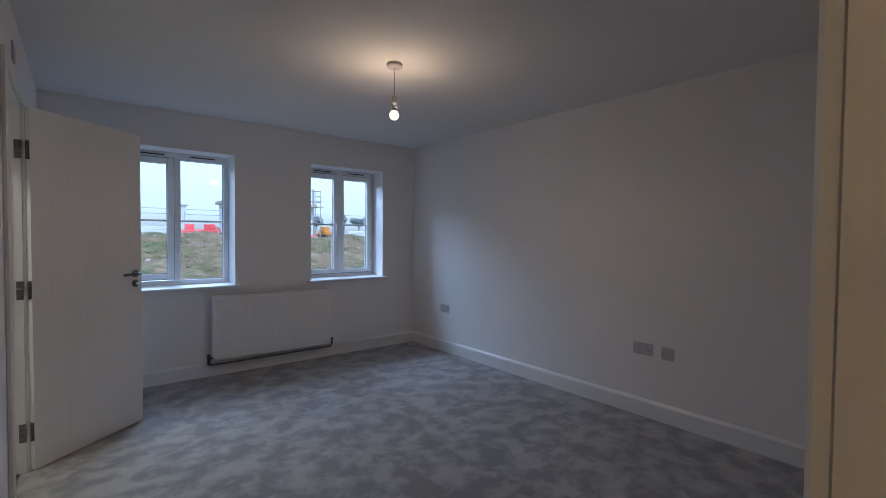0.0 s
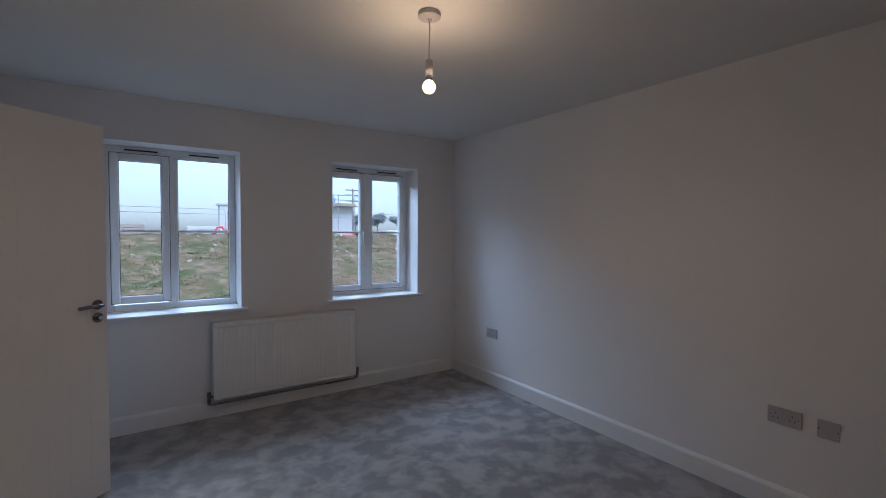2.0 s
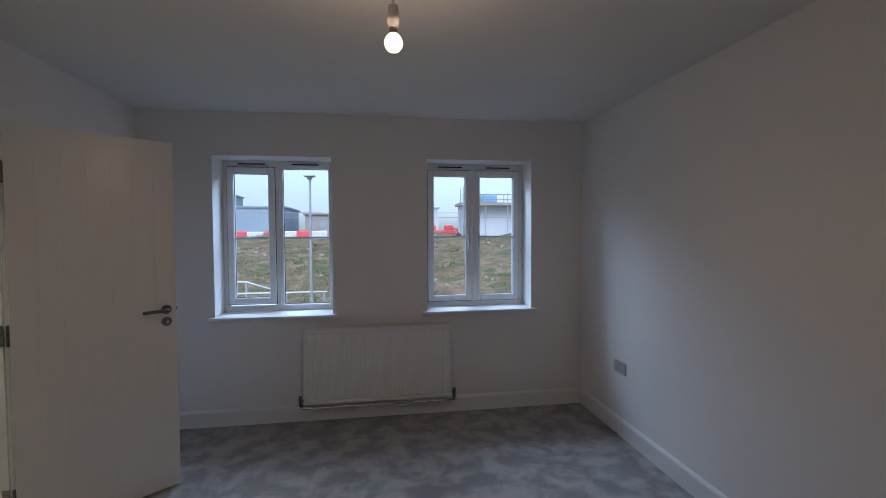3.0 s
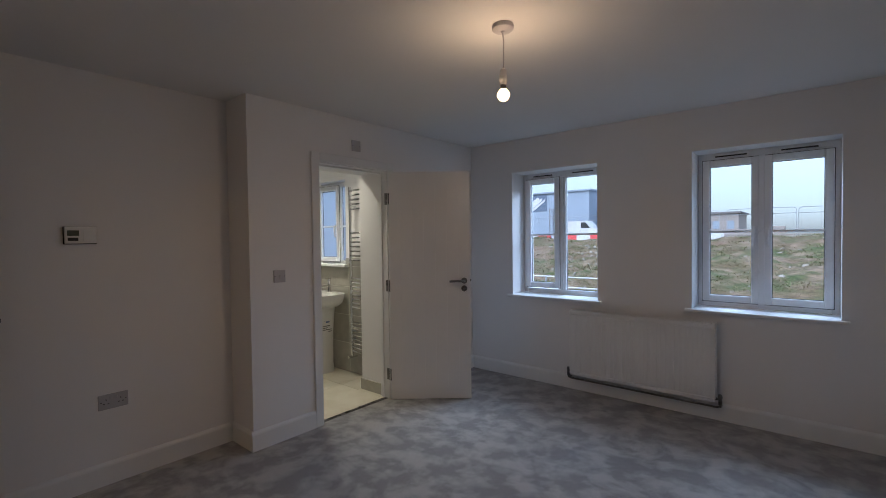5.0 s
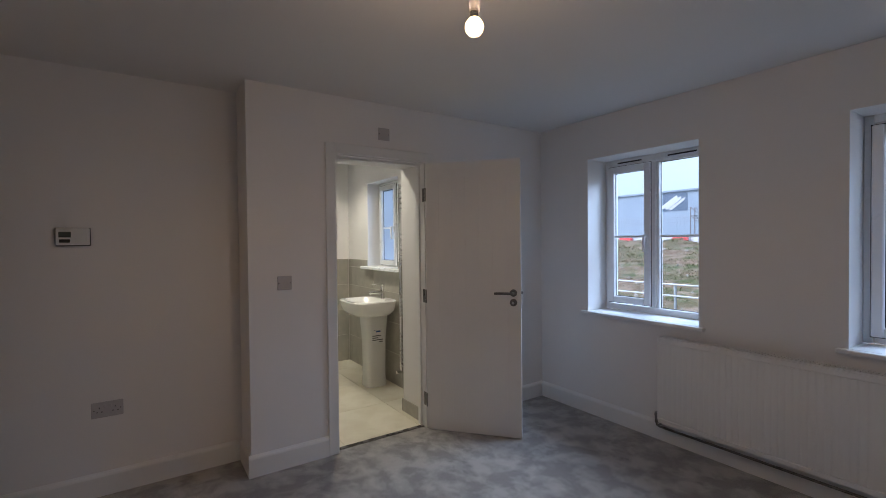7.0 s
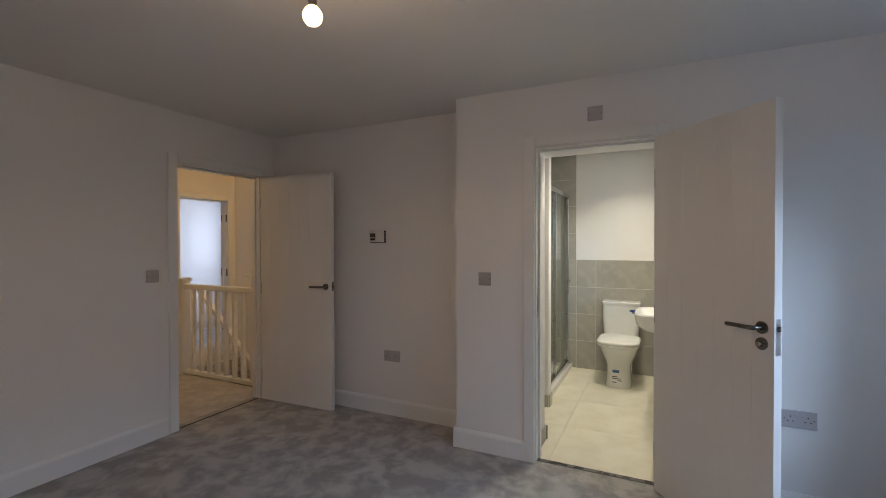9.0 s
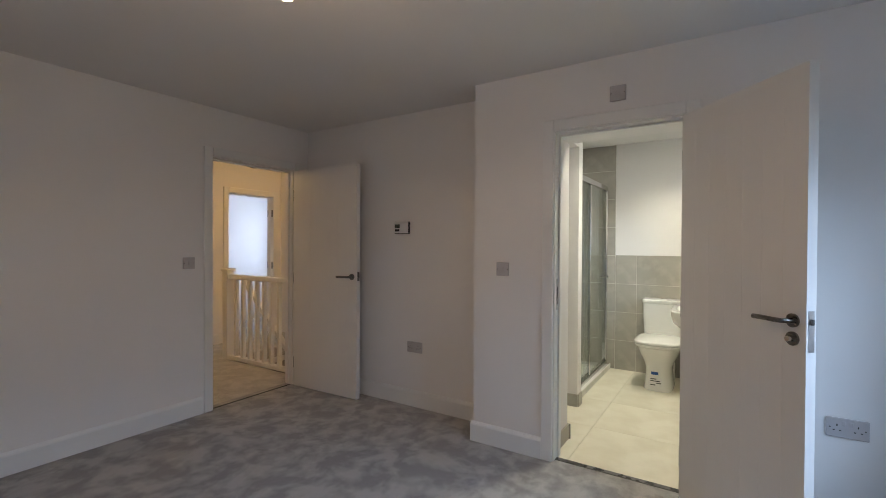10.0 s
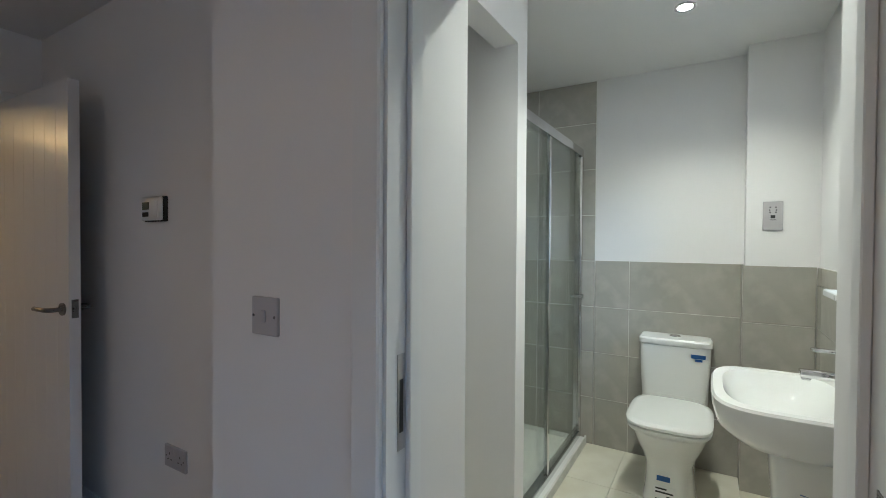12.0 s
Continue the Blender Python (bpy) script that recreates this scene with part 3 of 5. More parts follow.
def sash(parent, x0, x1, z0, z1, y, bar, glass, handle=0, side=1):
    """An opening light: mitred frame, glazing bar, pane, handle on the left (-1) or right (1) stile."""
    w = 0.052
    bm = N()
    ring_frame(bm, x0, x1, z0, z1, w, y - 0.018, y + 0.045, 0.006)
    s = part("sash", bm, UPVC, parent)
    # thin dark ring drawn as the shadow line between sash and frame
    bm = N()
    ring_frame(bm, x0 - 0.004, x1 + 0.004, z0 - 0.004, z1 + 0.004, 0.004, y - 0.004, y - 0.001, 0)
    part("sash_seal", bm, DARK, s, "dark line round the sash drawn for the shadow in its gap")
    bm = N()
    box(bm, x0 + w, x1 - w, y - 0.002, y + 0.012, bar - 0.009, bar + 0.009, 0.003)
    part("glazing_bar", bm, UPVC, s)
    pane(s, x0 + w, x1 - w, z0 + w, z1 - w, y + 0.015, glass)
    if handle:
        hx = x0 + w * 0.55 if handle < 0 else x1 - w * 0.55
        bm = N()
        box(bm, hx - 0.012, hx + 0.012, y - 0.030, y - 0.018, bar - 0.05, bar + 0.04, 0.004)
        rod(bm, (hx, y - 0.030, bar), (hx, y - 0.055, bar), 0.009, 10)
        tube(bm, [(hx, y - 0.052, bar + 0.010), (hx, y - 0.058, bar - 0.03), (hx, y - 0.056, bar - 0.075), (hx, y - 0.05, bar - 0.12)], 0.0105, 8)
        part("window_handle", bm, UPVC, s, "white espagnolette handle", True)
    return s


def trickle_vent(parent, cx, z, y, w=0.21):
    bm = N()
    box(bm, cx - w / 2 - 0.02, cx + w / 2 + 0.02, y - 0.010, y, z - 0.014, z + 0.014, 0.004)
    v = part("trickle_vent", bm, UPVC, parent)
    bm = N()
    box(bm, cx - w / 2, cx + w / 2, y - 0.0115, y - 0.0098, z - 0.008, z + 0.003)
    part("vent_slot", bm, DARK, v, "dark slot of the trickle vent")


def sill_board(name, x0, x1, y0, y1, z, label):
    bm = N()
    box(bm, x0 - 0.045, x1 + 0.045, y0, Y_N - 0.0005, z - 0.025, z, 0.007, 2)
    box(bm, x0 + 0.001, x1 - 0.001, Y_N - 0.0005, y1, z - 0.0245, z - 0.0002)
    return tagged(part(name, bm, GLOSSWOOD), label, "window sill", "bedroom sills", "structure")


BAR = 1.433
for k, (x0, x1) in enumerate(WIN):
    w = thing("window_%d" % (k + 1), Matrix.Identity(4), ("white plastic casement window with one opening and one fixed light", "white plastic window with a pair of opening casements")[k], "window", "bedroom windows", "structure")
    bm = N()
    ring_frame(bm, x0, x1, WZ0 + 0.002, WZ1, 0.045, YF, YF + 0.07)
    box(bm, x0 + 0.045, x1 - 0.045, YF, YF + 0.07, WZ1 - 0.062, WZ1 - 0.045)
    part("window_frame", bm, UPVC, w)
    for c in ((x0 * 0.74 + x1 * 0.26), (x0 * 0.26 + x1 * 0.74)):
        trickle_vent(w, c, WZ1 - 0.027, YF)
    if k == 0:
        m = x0 + 0.415
        bm = N()
        box(bm, m - 0.022, m + 0.022, YF + 0.0005, YF + 0.0695, WZ0 + 0.047, WZ1 - 0.062, 0.003)
        part("mullion", bm, UPVC, w)
        sash(w, x0 + 0.034, m - 0.012, WZ0 + 0.060, WZ1 - 0.056, YF + 0.001, BAR, GLASS, 1)
        bm = N()
        box(bm, m + 0.022, m + 0.046, YF + 0.012, YF + 0.06, WZ0 + 0.047, WZ1 - 0.062, 0.004)
        part("glazing_bead", bm, UPVC, w)
        fx0, fx1, fz0, fz1 = m + 0.046, x1 - 0.045, WZ0 + 0.047, WZ1 - 0.062
        bm = N()
        box(bm, fx0, fx1, YF + 0.022, YF + 0.036, BAR - 0.009, BAR + 0.009, 0.003)
        part("glazing_bar", bm, UPVC, w)
        pane(w, fx0, fx1, fz0, fz1, YF + 0.04)
    else:
        m = (x0 + x1) / 2 - 0.012
        sash(w, x0 + 0.034, m - 0.012, WZ0 + 0.040, WZ1 - 0.056, YF + 0.001, BAR, GLASS, 1)
        sash(w, m + 0.012, x1 - 0.034, WZ0 + 0.040, WZ1 - 0.056, YF + 0.001, BAR, GLASS, -1)
        bm = N()
        box(bm, m - 0.020, m + 0.020, YF - 0.024, YF + 0.03, WZ0 + 0.036, WZ1 - 0.052, 0.007, 2)
        part("floating_mullion", bm, UPVC, w)
    sill_board("window_sill_%d" % (k + 1), x0, x1, 4.722, YF + 0.002, WZ0, "white painted sill board below the window")


# ---- radiator ----
def radiator(x0, x1, z0, z1, y):
    """A double-panel convector: fluted front panel, top grille, side cheeks, valves and pipework. y: front face."""
    r = thing("radiator", Matrix.Translation(((x0 + x1) / 2, y, 0)), "white enamelled double panel radiator below the windows", "radiator")
    hw = (x1 - x0) / 2
    n = int((x1 - x0 - 0.06) / 0.0333)
    pts = [(-hw, 0.0022)]
    for k in range(n):
        u = -hw + 0.03 + k * 0.0333
        pts += [(u, 0.0022), (u + 0.008, 0.0), (u + 0.0253, 0.0)]
    pts += [(hw - 0.03, 0.0022), (hw, 0.0022), (hw, 0.016), (-hw, 0.016)]
    bm = N()
    extrude_profile(bm, pts, "z", z0 + 0.035, z1 - 0.035)
    box(bm, -hw, hw, 0.0, 0.016, z0, z0 + 0.035, 0.005)
    box(bm, -hw, hw, 0.0, 0.016, z1 - 0.035, z1, 0.005)
    part("front_panel", bm, RADPAINT, r)
    bm = N()
    box(bm, -hw + 0.004, hw - 0.004, 0.07, 0.085, z0 + 0.004, z1 - 0.004, 0.004)
    part("back_panel", bm, RADPAINT, r)
    for s in (-1, 1):
        bm = N()
        box(bm, s * hw - 0.002, s * hw + 0.002, 0.0, 0.088, z0 + 0.02, z1 + 0.004, 0.0015)
        part("side_panel", bm, RADPAINT, r)
        bm = N()
        box(bm, s * hw * 0.6 - 0.02, s * hw * 0.6 + 0.02, 0.085, Y_N - y, z0 + 0.1, z1 - 0.1, 0.002)
        part("wall_bracket", bm, RADPAINT, r)
    bm = N()
    box(bm, -hw, hw, 0.0, 0.006, z1, z1 + 0.006)
    box(bm, -hw, hw, 0.080, 0.086, z1, z1 + 0.006)
    for k in range(int(2 * hw / 0.02)):
        u = -hw + 0.01 + k * 0.02
        box(bm, u - 0.003, u + 0.003, 0.006, 0.080, z1 + 0.001, z1 + 0.005)
    part("top_grille", bm, RADPAINT, r)
    for s in (-1, 1):
        bm = N()
        x = s * (hw + 0.03)
        rod(bm, (s * hw - s * 0.02, 0.043, z0 + 0.02), (x, 0.043, z0 + 0.02), 0.010, 12)
        rod(bm, (x, 0.043, z0 - 0.02), (x, 0.043, z0 + 0.03), 0.013, 12)
        rod(bm, (x, 0.043, z0 + 0.03), (x, 0.043, z0 + 0.055), 0.016, 14, 0.013)
        part("valve", bm, STEEL, r, "metal radiator valve", True)
    bm = N()
    x = hw + 0.03
    zt = z0 - 0.03
    tube(bm, [(-x, 0.043, z0 - 0.02), (-x, 0.043, zt), (-x + 0.02, 0.043, zt - 0.012), (0, 0.043, zt - 0.012), (x - 0.02, 0.043, zt - 0.012), (x, 0.043, zt), (x, 0.043, z0 - 0.02)], 0.0075, 8)
    part("pipe", bm, STEEL, r, "dull metal pipe run below the panel", True)
    for s in (-1, 1):
        bm = N()
        tube(bm, [(s * x, 0.043, zt - 0.006), (s * x, 0.06, zt - 0.012), (s * x, Y_N - y, zt - 0.012)], 0.0075, 8)
        part("tail_pipe", bm, STEEL, r, "", True)
    return r


radiator(1.085, 2.222, 0.160, 0.742, 4.650)


# ---- electrical fittings; each faces -y before it is turned ----
def plate(name, m, w, h, label, category, group=""):
    t = thing(name, m, label, category, group)
    bm = N()
    box(bm, -w / 2, w / 2, -0.009, 0.001, -h / 2, h / 2, 0.003, 2)
    part("faceplate", bm, PLASTIC, t)
    for x in (-w * 0.41, w * 0.41):
        bm = N()
        rod(bm, (x, -0.0085, 0), (x, -0.0098, 0), 0.0035, 10)
        part("screw", bm, STEEL, t, "screw head")
    return t


def socket(m, label):
    t = plate("double_socket", m, 0.147, 0.087, label, "socket", "wall sockets")
    for x in (-0.036, 0.036):
        bm = N()
        for dx, dz, w, h in ((0, 0.012, 0.004, 0.009), (-0.011, -0.011, 0.0075, 0.0045), (0.011, -0.011, 0.0075, 0.0045)):
            box(bm, x + dx - w / 2, x + dx + w / 2, -0.0096, -0.0088, dz - h / 2, dz + h / 2)
        part("socket_holes", bm, DARK, t, "dark pin holes")
        bm = N()
        box(bm, x * 0.36 - 0.007, x * 0.36 + 0.007, -0.013, -0.009, 0.012, 0.032, 0.002)
        part("rocker", bm, PLASTIC, t)
    return t


def switch(m, label, rocker=True, name="light_switch"):
    t = plate(name, m, 0.087, 0.087, label, "switch" if rocker else "outlet plate", "wall plates")
    if rocker:
        bm = N()
        box(bm, -0.008, 0.008, -0.014, -0.009, -0.014, 0.014, 0.002)
        part("rocker", bm, PLASTIC, t)
    else:
        bm = N()
        box(bm, -0.012, 0.012, -0.0105, -0.0088, -0.010, 0.010, 0.001)
        part("insert", bm, PLASTIC, t)
    return t


socket(pose(X_E, 4.14, 0.492, 0, 0, -90), "white plastic double socket low on the wall")
socket(pose(X_E, 1.831, 0.497, 0, 0, -90), "white plastic double socket low on the wall beside a data plate")
switch(pose(X_E, 1.652, 0.493, 0, 0, -90), "white plastic data outlet plate beside a socket", False, "data_outlet")
socket(pose(X_BOX, 4.172, 0.506, 0, 0, 90), "white plastic double socket behind the shower room door")
socket(pose(X_W, 1.578, 0.482, 0, 0, 90), "white plastic double socket below the thermostat")
switch(pose(X_BOX, 2.489, 1.160, 0, 0, 90), "white plastic light switch beside the shower room door")
switch(pose(X_BOX, 3.188, 2.170, 0, 0, 90), "white plastic isolator plate above the shower room door", False, "isolator_plate")
switch(pose(0.762, Y_S, 1.167, 0, 0, 180), "white plastic light switch beside the bedroom door")

t = thing("thermostat", pose(X_W, 1.447, 1.455, 0, 0, 90), "white plastic wall thermostat with small grey display", "thermostat")
# black plate behind the casing, imitating the shadow along its edges
bm = N()
box(bm, -0.074, 0.074, -0.015, 0.001, -0.051, 0.048, 0.003, 2)
part("back_plate", bm, DARK, t, "black plate standing in for the casing's shadow")
bm = N()
box(bm, -0.072, 0.072, -0.030, -0.016, -0.047, 0.047, 0.006, 3)
part("casing", bm, CASING, t, "", True)
bm = N()
box(bm, -0.060, -0.008, -0.0312, -0.0295, -0.004, 0.026, 0.0005)
part("display", bm, LCD, t, "grey display")
bm = N()
box(bm, -0.058, -0.012, -0.0322, -0.0295, -0.032, -0.014, 0.001)
part("button_flap", bm, DARK, t, "dark button strip")
bm = N()
box(bm, 0.010, 0.058, -0.0320, -0.0295, -0.034, 0.030, 0.001)
part("cover", bm, CASING, t)


# ---- pendant lamp ----
def pendant(x, y, zb, mat, label, cord=True):
    p = thing("pendant_lamp", pose(x, y, CEIL), label, "ceiling lamp")
    bm = N()
    lathe(bm, [(0.048, 0.0), (0.050, -0.006), (0.049, -0.020), (0.040, -0.027), (0.012, -0.029), (0.008, -0.036)], 32)
    part("ceiling_rose", bm, PLASTIC, p, "", True)
    h = zb - CEIL
    bm = N()
    tube(bm, [(0, 0, -0.034), (0.002, 0.001, -0.07), (0.001, 0.002, h + 0.14), (0, 0, h + 0.105)], 0.0034, 8)
    part("cord", bm, PLASTIC, p, "thin white flex", True)
    bm = N()
    lathe(bm, [(0.008, h + 0.118), (0.016, h + 0.112), (0.0175, h + 0.085), (0.019, h + 0.083), (0.019, h + 0.060), (0.0165, h + 0.056), (0.0165, h + 0.045)], 24)
    part("lampholder", bm, PLASTIC, p, "", True)
    bm = N()
    lathe(bm, [(0.0125, h + 0.046), (0.0135, h + 0.034), (0.0145, h + 0.030), (0.0145, h + 0.022), (0.006, h + 0.021)], 22)
    part("bulb_cap", bm, STEEL, p, "metal bulb cap", True)
    bm = N()
    lathe(bm, [(0.0142, h + 0.026), (0.021, h + 0.019), (0.0275, h + 0.008), (0.029, h - 0.002), (0.0265, h - 0.014), (0.018, h - 0.025), (0.008, h - 0.0295), (0.001, h - 0.031)], 28)
    part("bulb", bm, mat, p, "lit warm white bulb", True)
    return p


pendant(*BULB, BULBMAT, "bare warm bulb on a white flex from a ceiling rose")


# ---- shower room ----
def tile_field(wall, axis, at, out, u0, u1, z0, z1, us, zs, thick=0.008, mat=WTILE, gap=0.004):
    """Single tiles as parts of a wall: joints at us and zs, cut to the field."""
    cache = {}
    edges_u = [u0] + [u for u in us if u0 + 0.02 < u < u1 - 0.02] + [u1]
    edges_z = [z0] + [z for z in zs if z0 + 0.02 < z < z1 - 0.02] + [z1]
    for a, b in zip(edges_u, edges_u[1:]):
        for c, d in zip(edges_z, edges_z[1:]):
            key = (round(b - a, 4), round(d - c, 4))
            if key not in cache:
                bm = N()
                w, h = key[0] - gap, key[1] - gap
                if axis == "y":
                    box(bm, -thick / 2, thick / 2, -w / 2, w / 2, -h / 2, h / 2, 0.001)
                else:
                    box(bm, -w / 2, w / 2, -thick / 2, thick / 2, -h / 2, h / 2, 0.001)
                me = bpy.data.meshes.new("tile")
                bm.to_mesh(me)
                bm.free()
                me.materials.append(mat)
                cache[key] = me
            ob = new("tile", cache[key])
            ob.parent = wall
            c0 = at + out * (0.003 + thick / 2)
            ob.location = (c0, (a + b) / 2, (c + d) / 2) if axis == "y" else ((a + b) / 2, c0, (c + d) / 2)
    bm = N()
    g0, g1 = sorted((at + out * 0.0004, at + out * 0.0085))
    if axis == "y":
        box(bm, g0, g1, u0 + 0.001, u1 - 0.001, z0, z1 - 0.002)
    else:
        box(bm, u0 + 0.001, u1 - 0.001, g0, g1, z0, z1 - 0.002)
    part("grout", bm, GROUT, wall)


YT = [2.312 + 0.6 * k for k in range(-3, 4)]
XT = [-2.2 + 0.6 * k for k in range(-3, 4)]
ZT = [0.3 * k for k in range(1, 9)]
W_ = {o.name: o for o in scene.objects if o.name.startswith("wall_")}
tile_field(W_["wall_shower_room_west"], "y", BX_W, 1, 2.702, 3.51, 0, 1.215, YT, [z + 0.01 for z in ZT])
tile_field(W_["wall_shower_room_west"], "y", BX_W, 1, BY_S + 0.012, 2.701, 0, CEIL - 0.002, [2.312], [z + 0.01 for z in ZT])
tile_field(W_["wall_shower_room_south"], "x", BY_S, 1, BX_W + 0.012, -1.203, 0.0, CEIL - 0.002, XT, [z + 0.01 for z in ZT])
tile_field(W_["wall_shower_stub"], "y", -1.19, -1, BY_S + 0.012, 2.60, 0.0, CEIL - 0.002, [2.312], [z + 0.01 for z in ZT])
tile_field(W_["wall_pipe_boxing"], "y", -2.30, 1, 3.498, BY_N - 0.012, 0, 1.215, [], [z + 0.01 for z in ZT])
tile_field(W_["wall_pipe_boxing"], "x", 3.51, -1, BX_W + 0.012, -2.30, 0, 1.215, [], [z + 0.01 for z in ZT])
tile_field(W_["wall_shower_room_north"], "x", BY_N, -1, -2.288, -0.502, 0, 1.125, XT, [z + 0.01 for z in ZT])
tile_field(W_["wall_shower_room_north"], "x", BY_N, -1, -2.288, EWX[0], 1.126, 1.215, XT, [])
tile_field(W_["wall_shower_room_north"], "x", BY_N, -1, EWX[1], -0.502, 1.126, 1.215, XT, [])
# tiled upstands round the entry
for nm, ax, at, out, u0, u1 in (("a", "x", ED0 - 0.03, 1, -0.455, -0.212), ("b", "x", ED1 + 0.03, -1, -0.49, -0.212), ("c", "y", -0.455, -1, 2.70, 2.823), ("d", "y", -1.09, 1, 2.45, 2.69), ("e", "x", 2.69, 1, -1.19, -1.09), ("f", "y", -0.49, -1, 3.54, BY_N - 0.012)):
    bm = N()
    lo, hi = sorted((at, at + out * 0.012))
    box(bm, *((u0, u1, lo, hi) if ax == "x" else (lo, hi, u0, u1)), -0.006, 0.10, 0.0015)
    tagged(part("baseboard_tile", bm, WTILE), "grey tile upstand along the shower room wall", "tile skirting", "tile upstands", "structure")
# floor tiles
fl = bpy.data.objects["floor_shower_room"]
xs = [-2.45, -1.95, -1.35, -0.75, -0.132]
ys = [2.33, 2.9, 3.5, 3.82]
for xa, xb in zip(xs, xs[1:]):
    for ya, yb in zip(ys, ys[1:]):
        bm = N()
        box(bm, -(xb - xa) / 2 + 0.001, (xb - xa) / 2 - 0.001, -(yb - ya) / 2 + 0.001, (yb - ya) / 2 - 0.001, -0.009, 0.0, 0.001)
        o = part("tile", bm, FTILE, fl)
        o.location = ((xa + xb) / 2, (ya + yb) / 2, 0)
bm = N()
box(bm, -0.145, -0.110, ED0 + 0.001, ED1 - 0.001, -0.004, 0.005, 0.002)
tagged(part("threshold_strip", bm, STEEL), "metal threshold strip between carpet and tiles", "threshold strip")

# toilet: local x runs out from the wall, y across
tl = thing("toilet", pose(BX_W + 0.012, 3.180, 0), "white ceramic close-coupled toilet with closed lid and stickers", "toilet")
bm = N()
loft(bm, [oval(0.36, 0, z, rx, ry, pw) for z, rx, ry, pw in ((0.0, 0.218, 0.122, 3.4), (0.015, 0.221, 0.124, 3.4), (0.06, 0.212, 0.115, 3.2), (0.14, 0.207, 0.110, 3.2), (0.21, 0.210, 0.113, 3.0))] +
     [oval(cx, 0, z, rx, ry, pw) for cx, z, rx, ry, pw in ((0.365, 0.26, 0.225, 0.135, 2.6), (0.375, 0.32, 0.262, 0.163, 2.5), (0.38, 0.37, 0.285, 0.178, 2.5), (0.38, 0.395, 0.292, 0.182, 2.6), (0.38, 0.405, 0.285, 0.178, 2.6))])
box(bm, 0.01, 0.22, -0.11, 0.11, 0.0, 0.40, 0.02, 3)
part("pan", bm, CERAMIC, tl, "", True)
bm = N()
loft(bm, [oval(0.43, 0, z, rx, ry, 3.8) for z, rx, ry in ((0.407, 0.243, 0.190), (0.415, 0.248, 0.195), (0.424, 0.248, 0.195), (0.427, 0.244, 0.191))])
part("seat", bm, CERAMIC, tl, "", True)
bm = N()
loft(bm, [oval(0.43, 0, z, rx, ry, 3.8) for z, rx, ry in ((0.430, 0.243, 0.190), (0.435, 0.250, 0.197), (0.447, 0.250, 0.197), (0.455, 0.243, 0.190), (0.459, 0.22, 0.168))])
part("lid", bm, CERAMIC, tl, "", True)
bm = N()
loft(bm, [oval(0.093, 0, z, rx, ry, 7.0) for z, rx, ry in ((0.40, 0.080, 0.160), (0.42, 0.084, 0.168), (0.60, 0.088, 0.178), (0.745, 0.090, 0.182))])
part("cistern", bm, CERAMIC, tl, "", True)
bm = N()
loft(bm, [oval(0.094, 0, z, rx, ry, 7.0) for z, rx, ry in ((0.747, 0.092, 0.184), (0.752, 0.096, 0.188), (0.776, 0.096, 0.188), (0.785, 0.088, 0.180))])
part("cistern_lid", bm, CERAMIC, tl, "", True)
bm = N()
lathe(bm, [(0.028, 0.783), (0.030, 0.790), (0.026, 0.795), (0.001, 0.796)], 28, (0.094, 0, 0))
part("flush_button", bm, CHROME, tl, "chrome flush button", True)


def sticker(parent, x, y0, y1, z0, z1, mat, label=""):
    bm = N()
    box(bm, x, x + 0.0012, y0, y1, z0, z1)
    return part("sticker", bm, mat, parent, label)


sticker(tl, 0.1835, 0.085, 0.155, 0.690, 0.712, BLUE, "blue maker sticker")
sticker(tl, 0.1835, 0.105, 0.140, 0.674, 0.687, BLUE)
sticker(tl, 0.5735, -0.045, 0.015, 0.150, 0.176, BLUE, "blue maker sticker")
s = sticker(tl, 0.5735, -0.060, 0.045, 0.045, 0.125, PAPER, "white label with lines of print")
for k, (ya, yb) in enumerate(((-0.05, 0.0), (-0.05, 0.03), (0.0, 0.04), (-0.05, -0.01))):
    bm = N()
    box(bm, 0.5747, 0.5752, ya, yb, 0.108 - k * 0.018, 0.116 - k * 0.018)
    part("print", bm, INK, s)

# basin on its pedestal: local y runs out from the wall (towards -y), x across
bs = thing("wash_basin", pose(-1.26, BY_N - 0.012, 0), "white ceramic basin on a full pedestal with stickers", "basin")
bm = N()
outer = [oval(0, cy, z, rx, ry, pw) for cy, z, rx, ry, pw in ((-0.20, 0.700, 0.15, 0.125, 2.8), (-0.215, 0.712, 0.235, 0.182, 3.0), (-0.222, 0.752, 0.270, 0.213, 3.4), (-0.225, 0.80, 0.278, 0.222, 3.8), (-0.225, 0.838, 0.28, 0.225, 4.0), (-0.225, 0.846, 0.274, 0.219, 4.0))]
inner = [oval(0, cy, z, rx, ry, pw) for cy, z, rx, ry, pw in ((-0.25, 0.846, 0.245, 0.165, 3.2), (-0.25, 0.835, 0.235, 0.158, 3.0), (-0.25, 0.79, 0.20, 0.135, 2.6), (-0.25, 0.745, 0.13, 0.09, 2.2), (-0.25, 0.733, 0.03, 0.025, 2.0))]
loft(bm, outer + inner)
part("bowl", bm, CERAMIC, bs, "", True)
bm = N()
loft(bm, [oval(0, -0.165, z, rx, ry, 4.0) for z, rx, ry in ((0.0, 0.098, 0.105), (0.02, 0.100, 0.108), (0.10, 0.092, 0.100), (0.45, 0.096, 0.105), (0.66, 0.112, 0.12), (0.712, 0.118, 0.125))])
part("pedestal", bm, CERAMIC, bs, "", True)
bm = N()
lathe(bm, [(0.022, 0.845), (0.022, 0.852), (0.019, 0.856), (0.018, 0.945), (0.020, 0.95), (0.020, 0.985), (0.012, 0.99)], 22, (0, -0.06, 0))
tp = part("tap", bm, CHROME, bs, "chrome basin mixer tap", True)
bm = N()
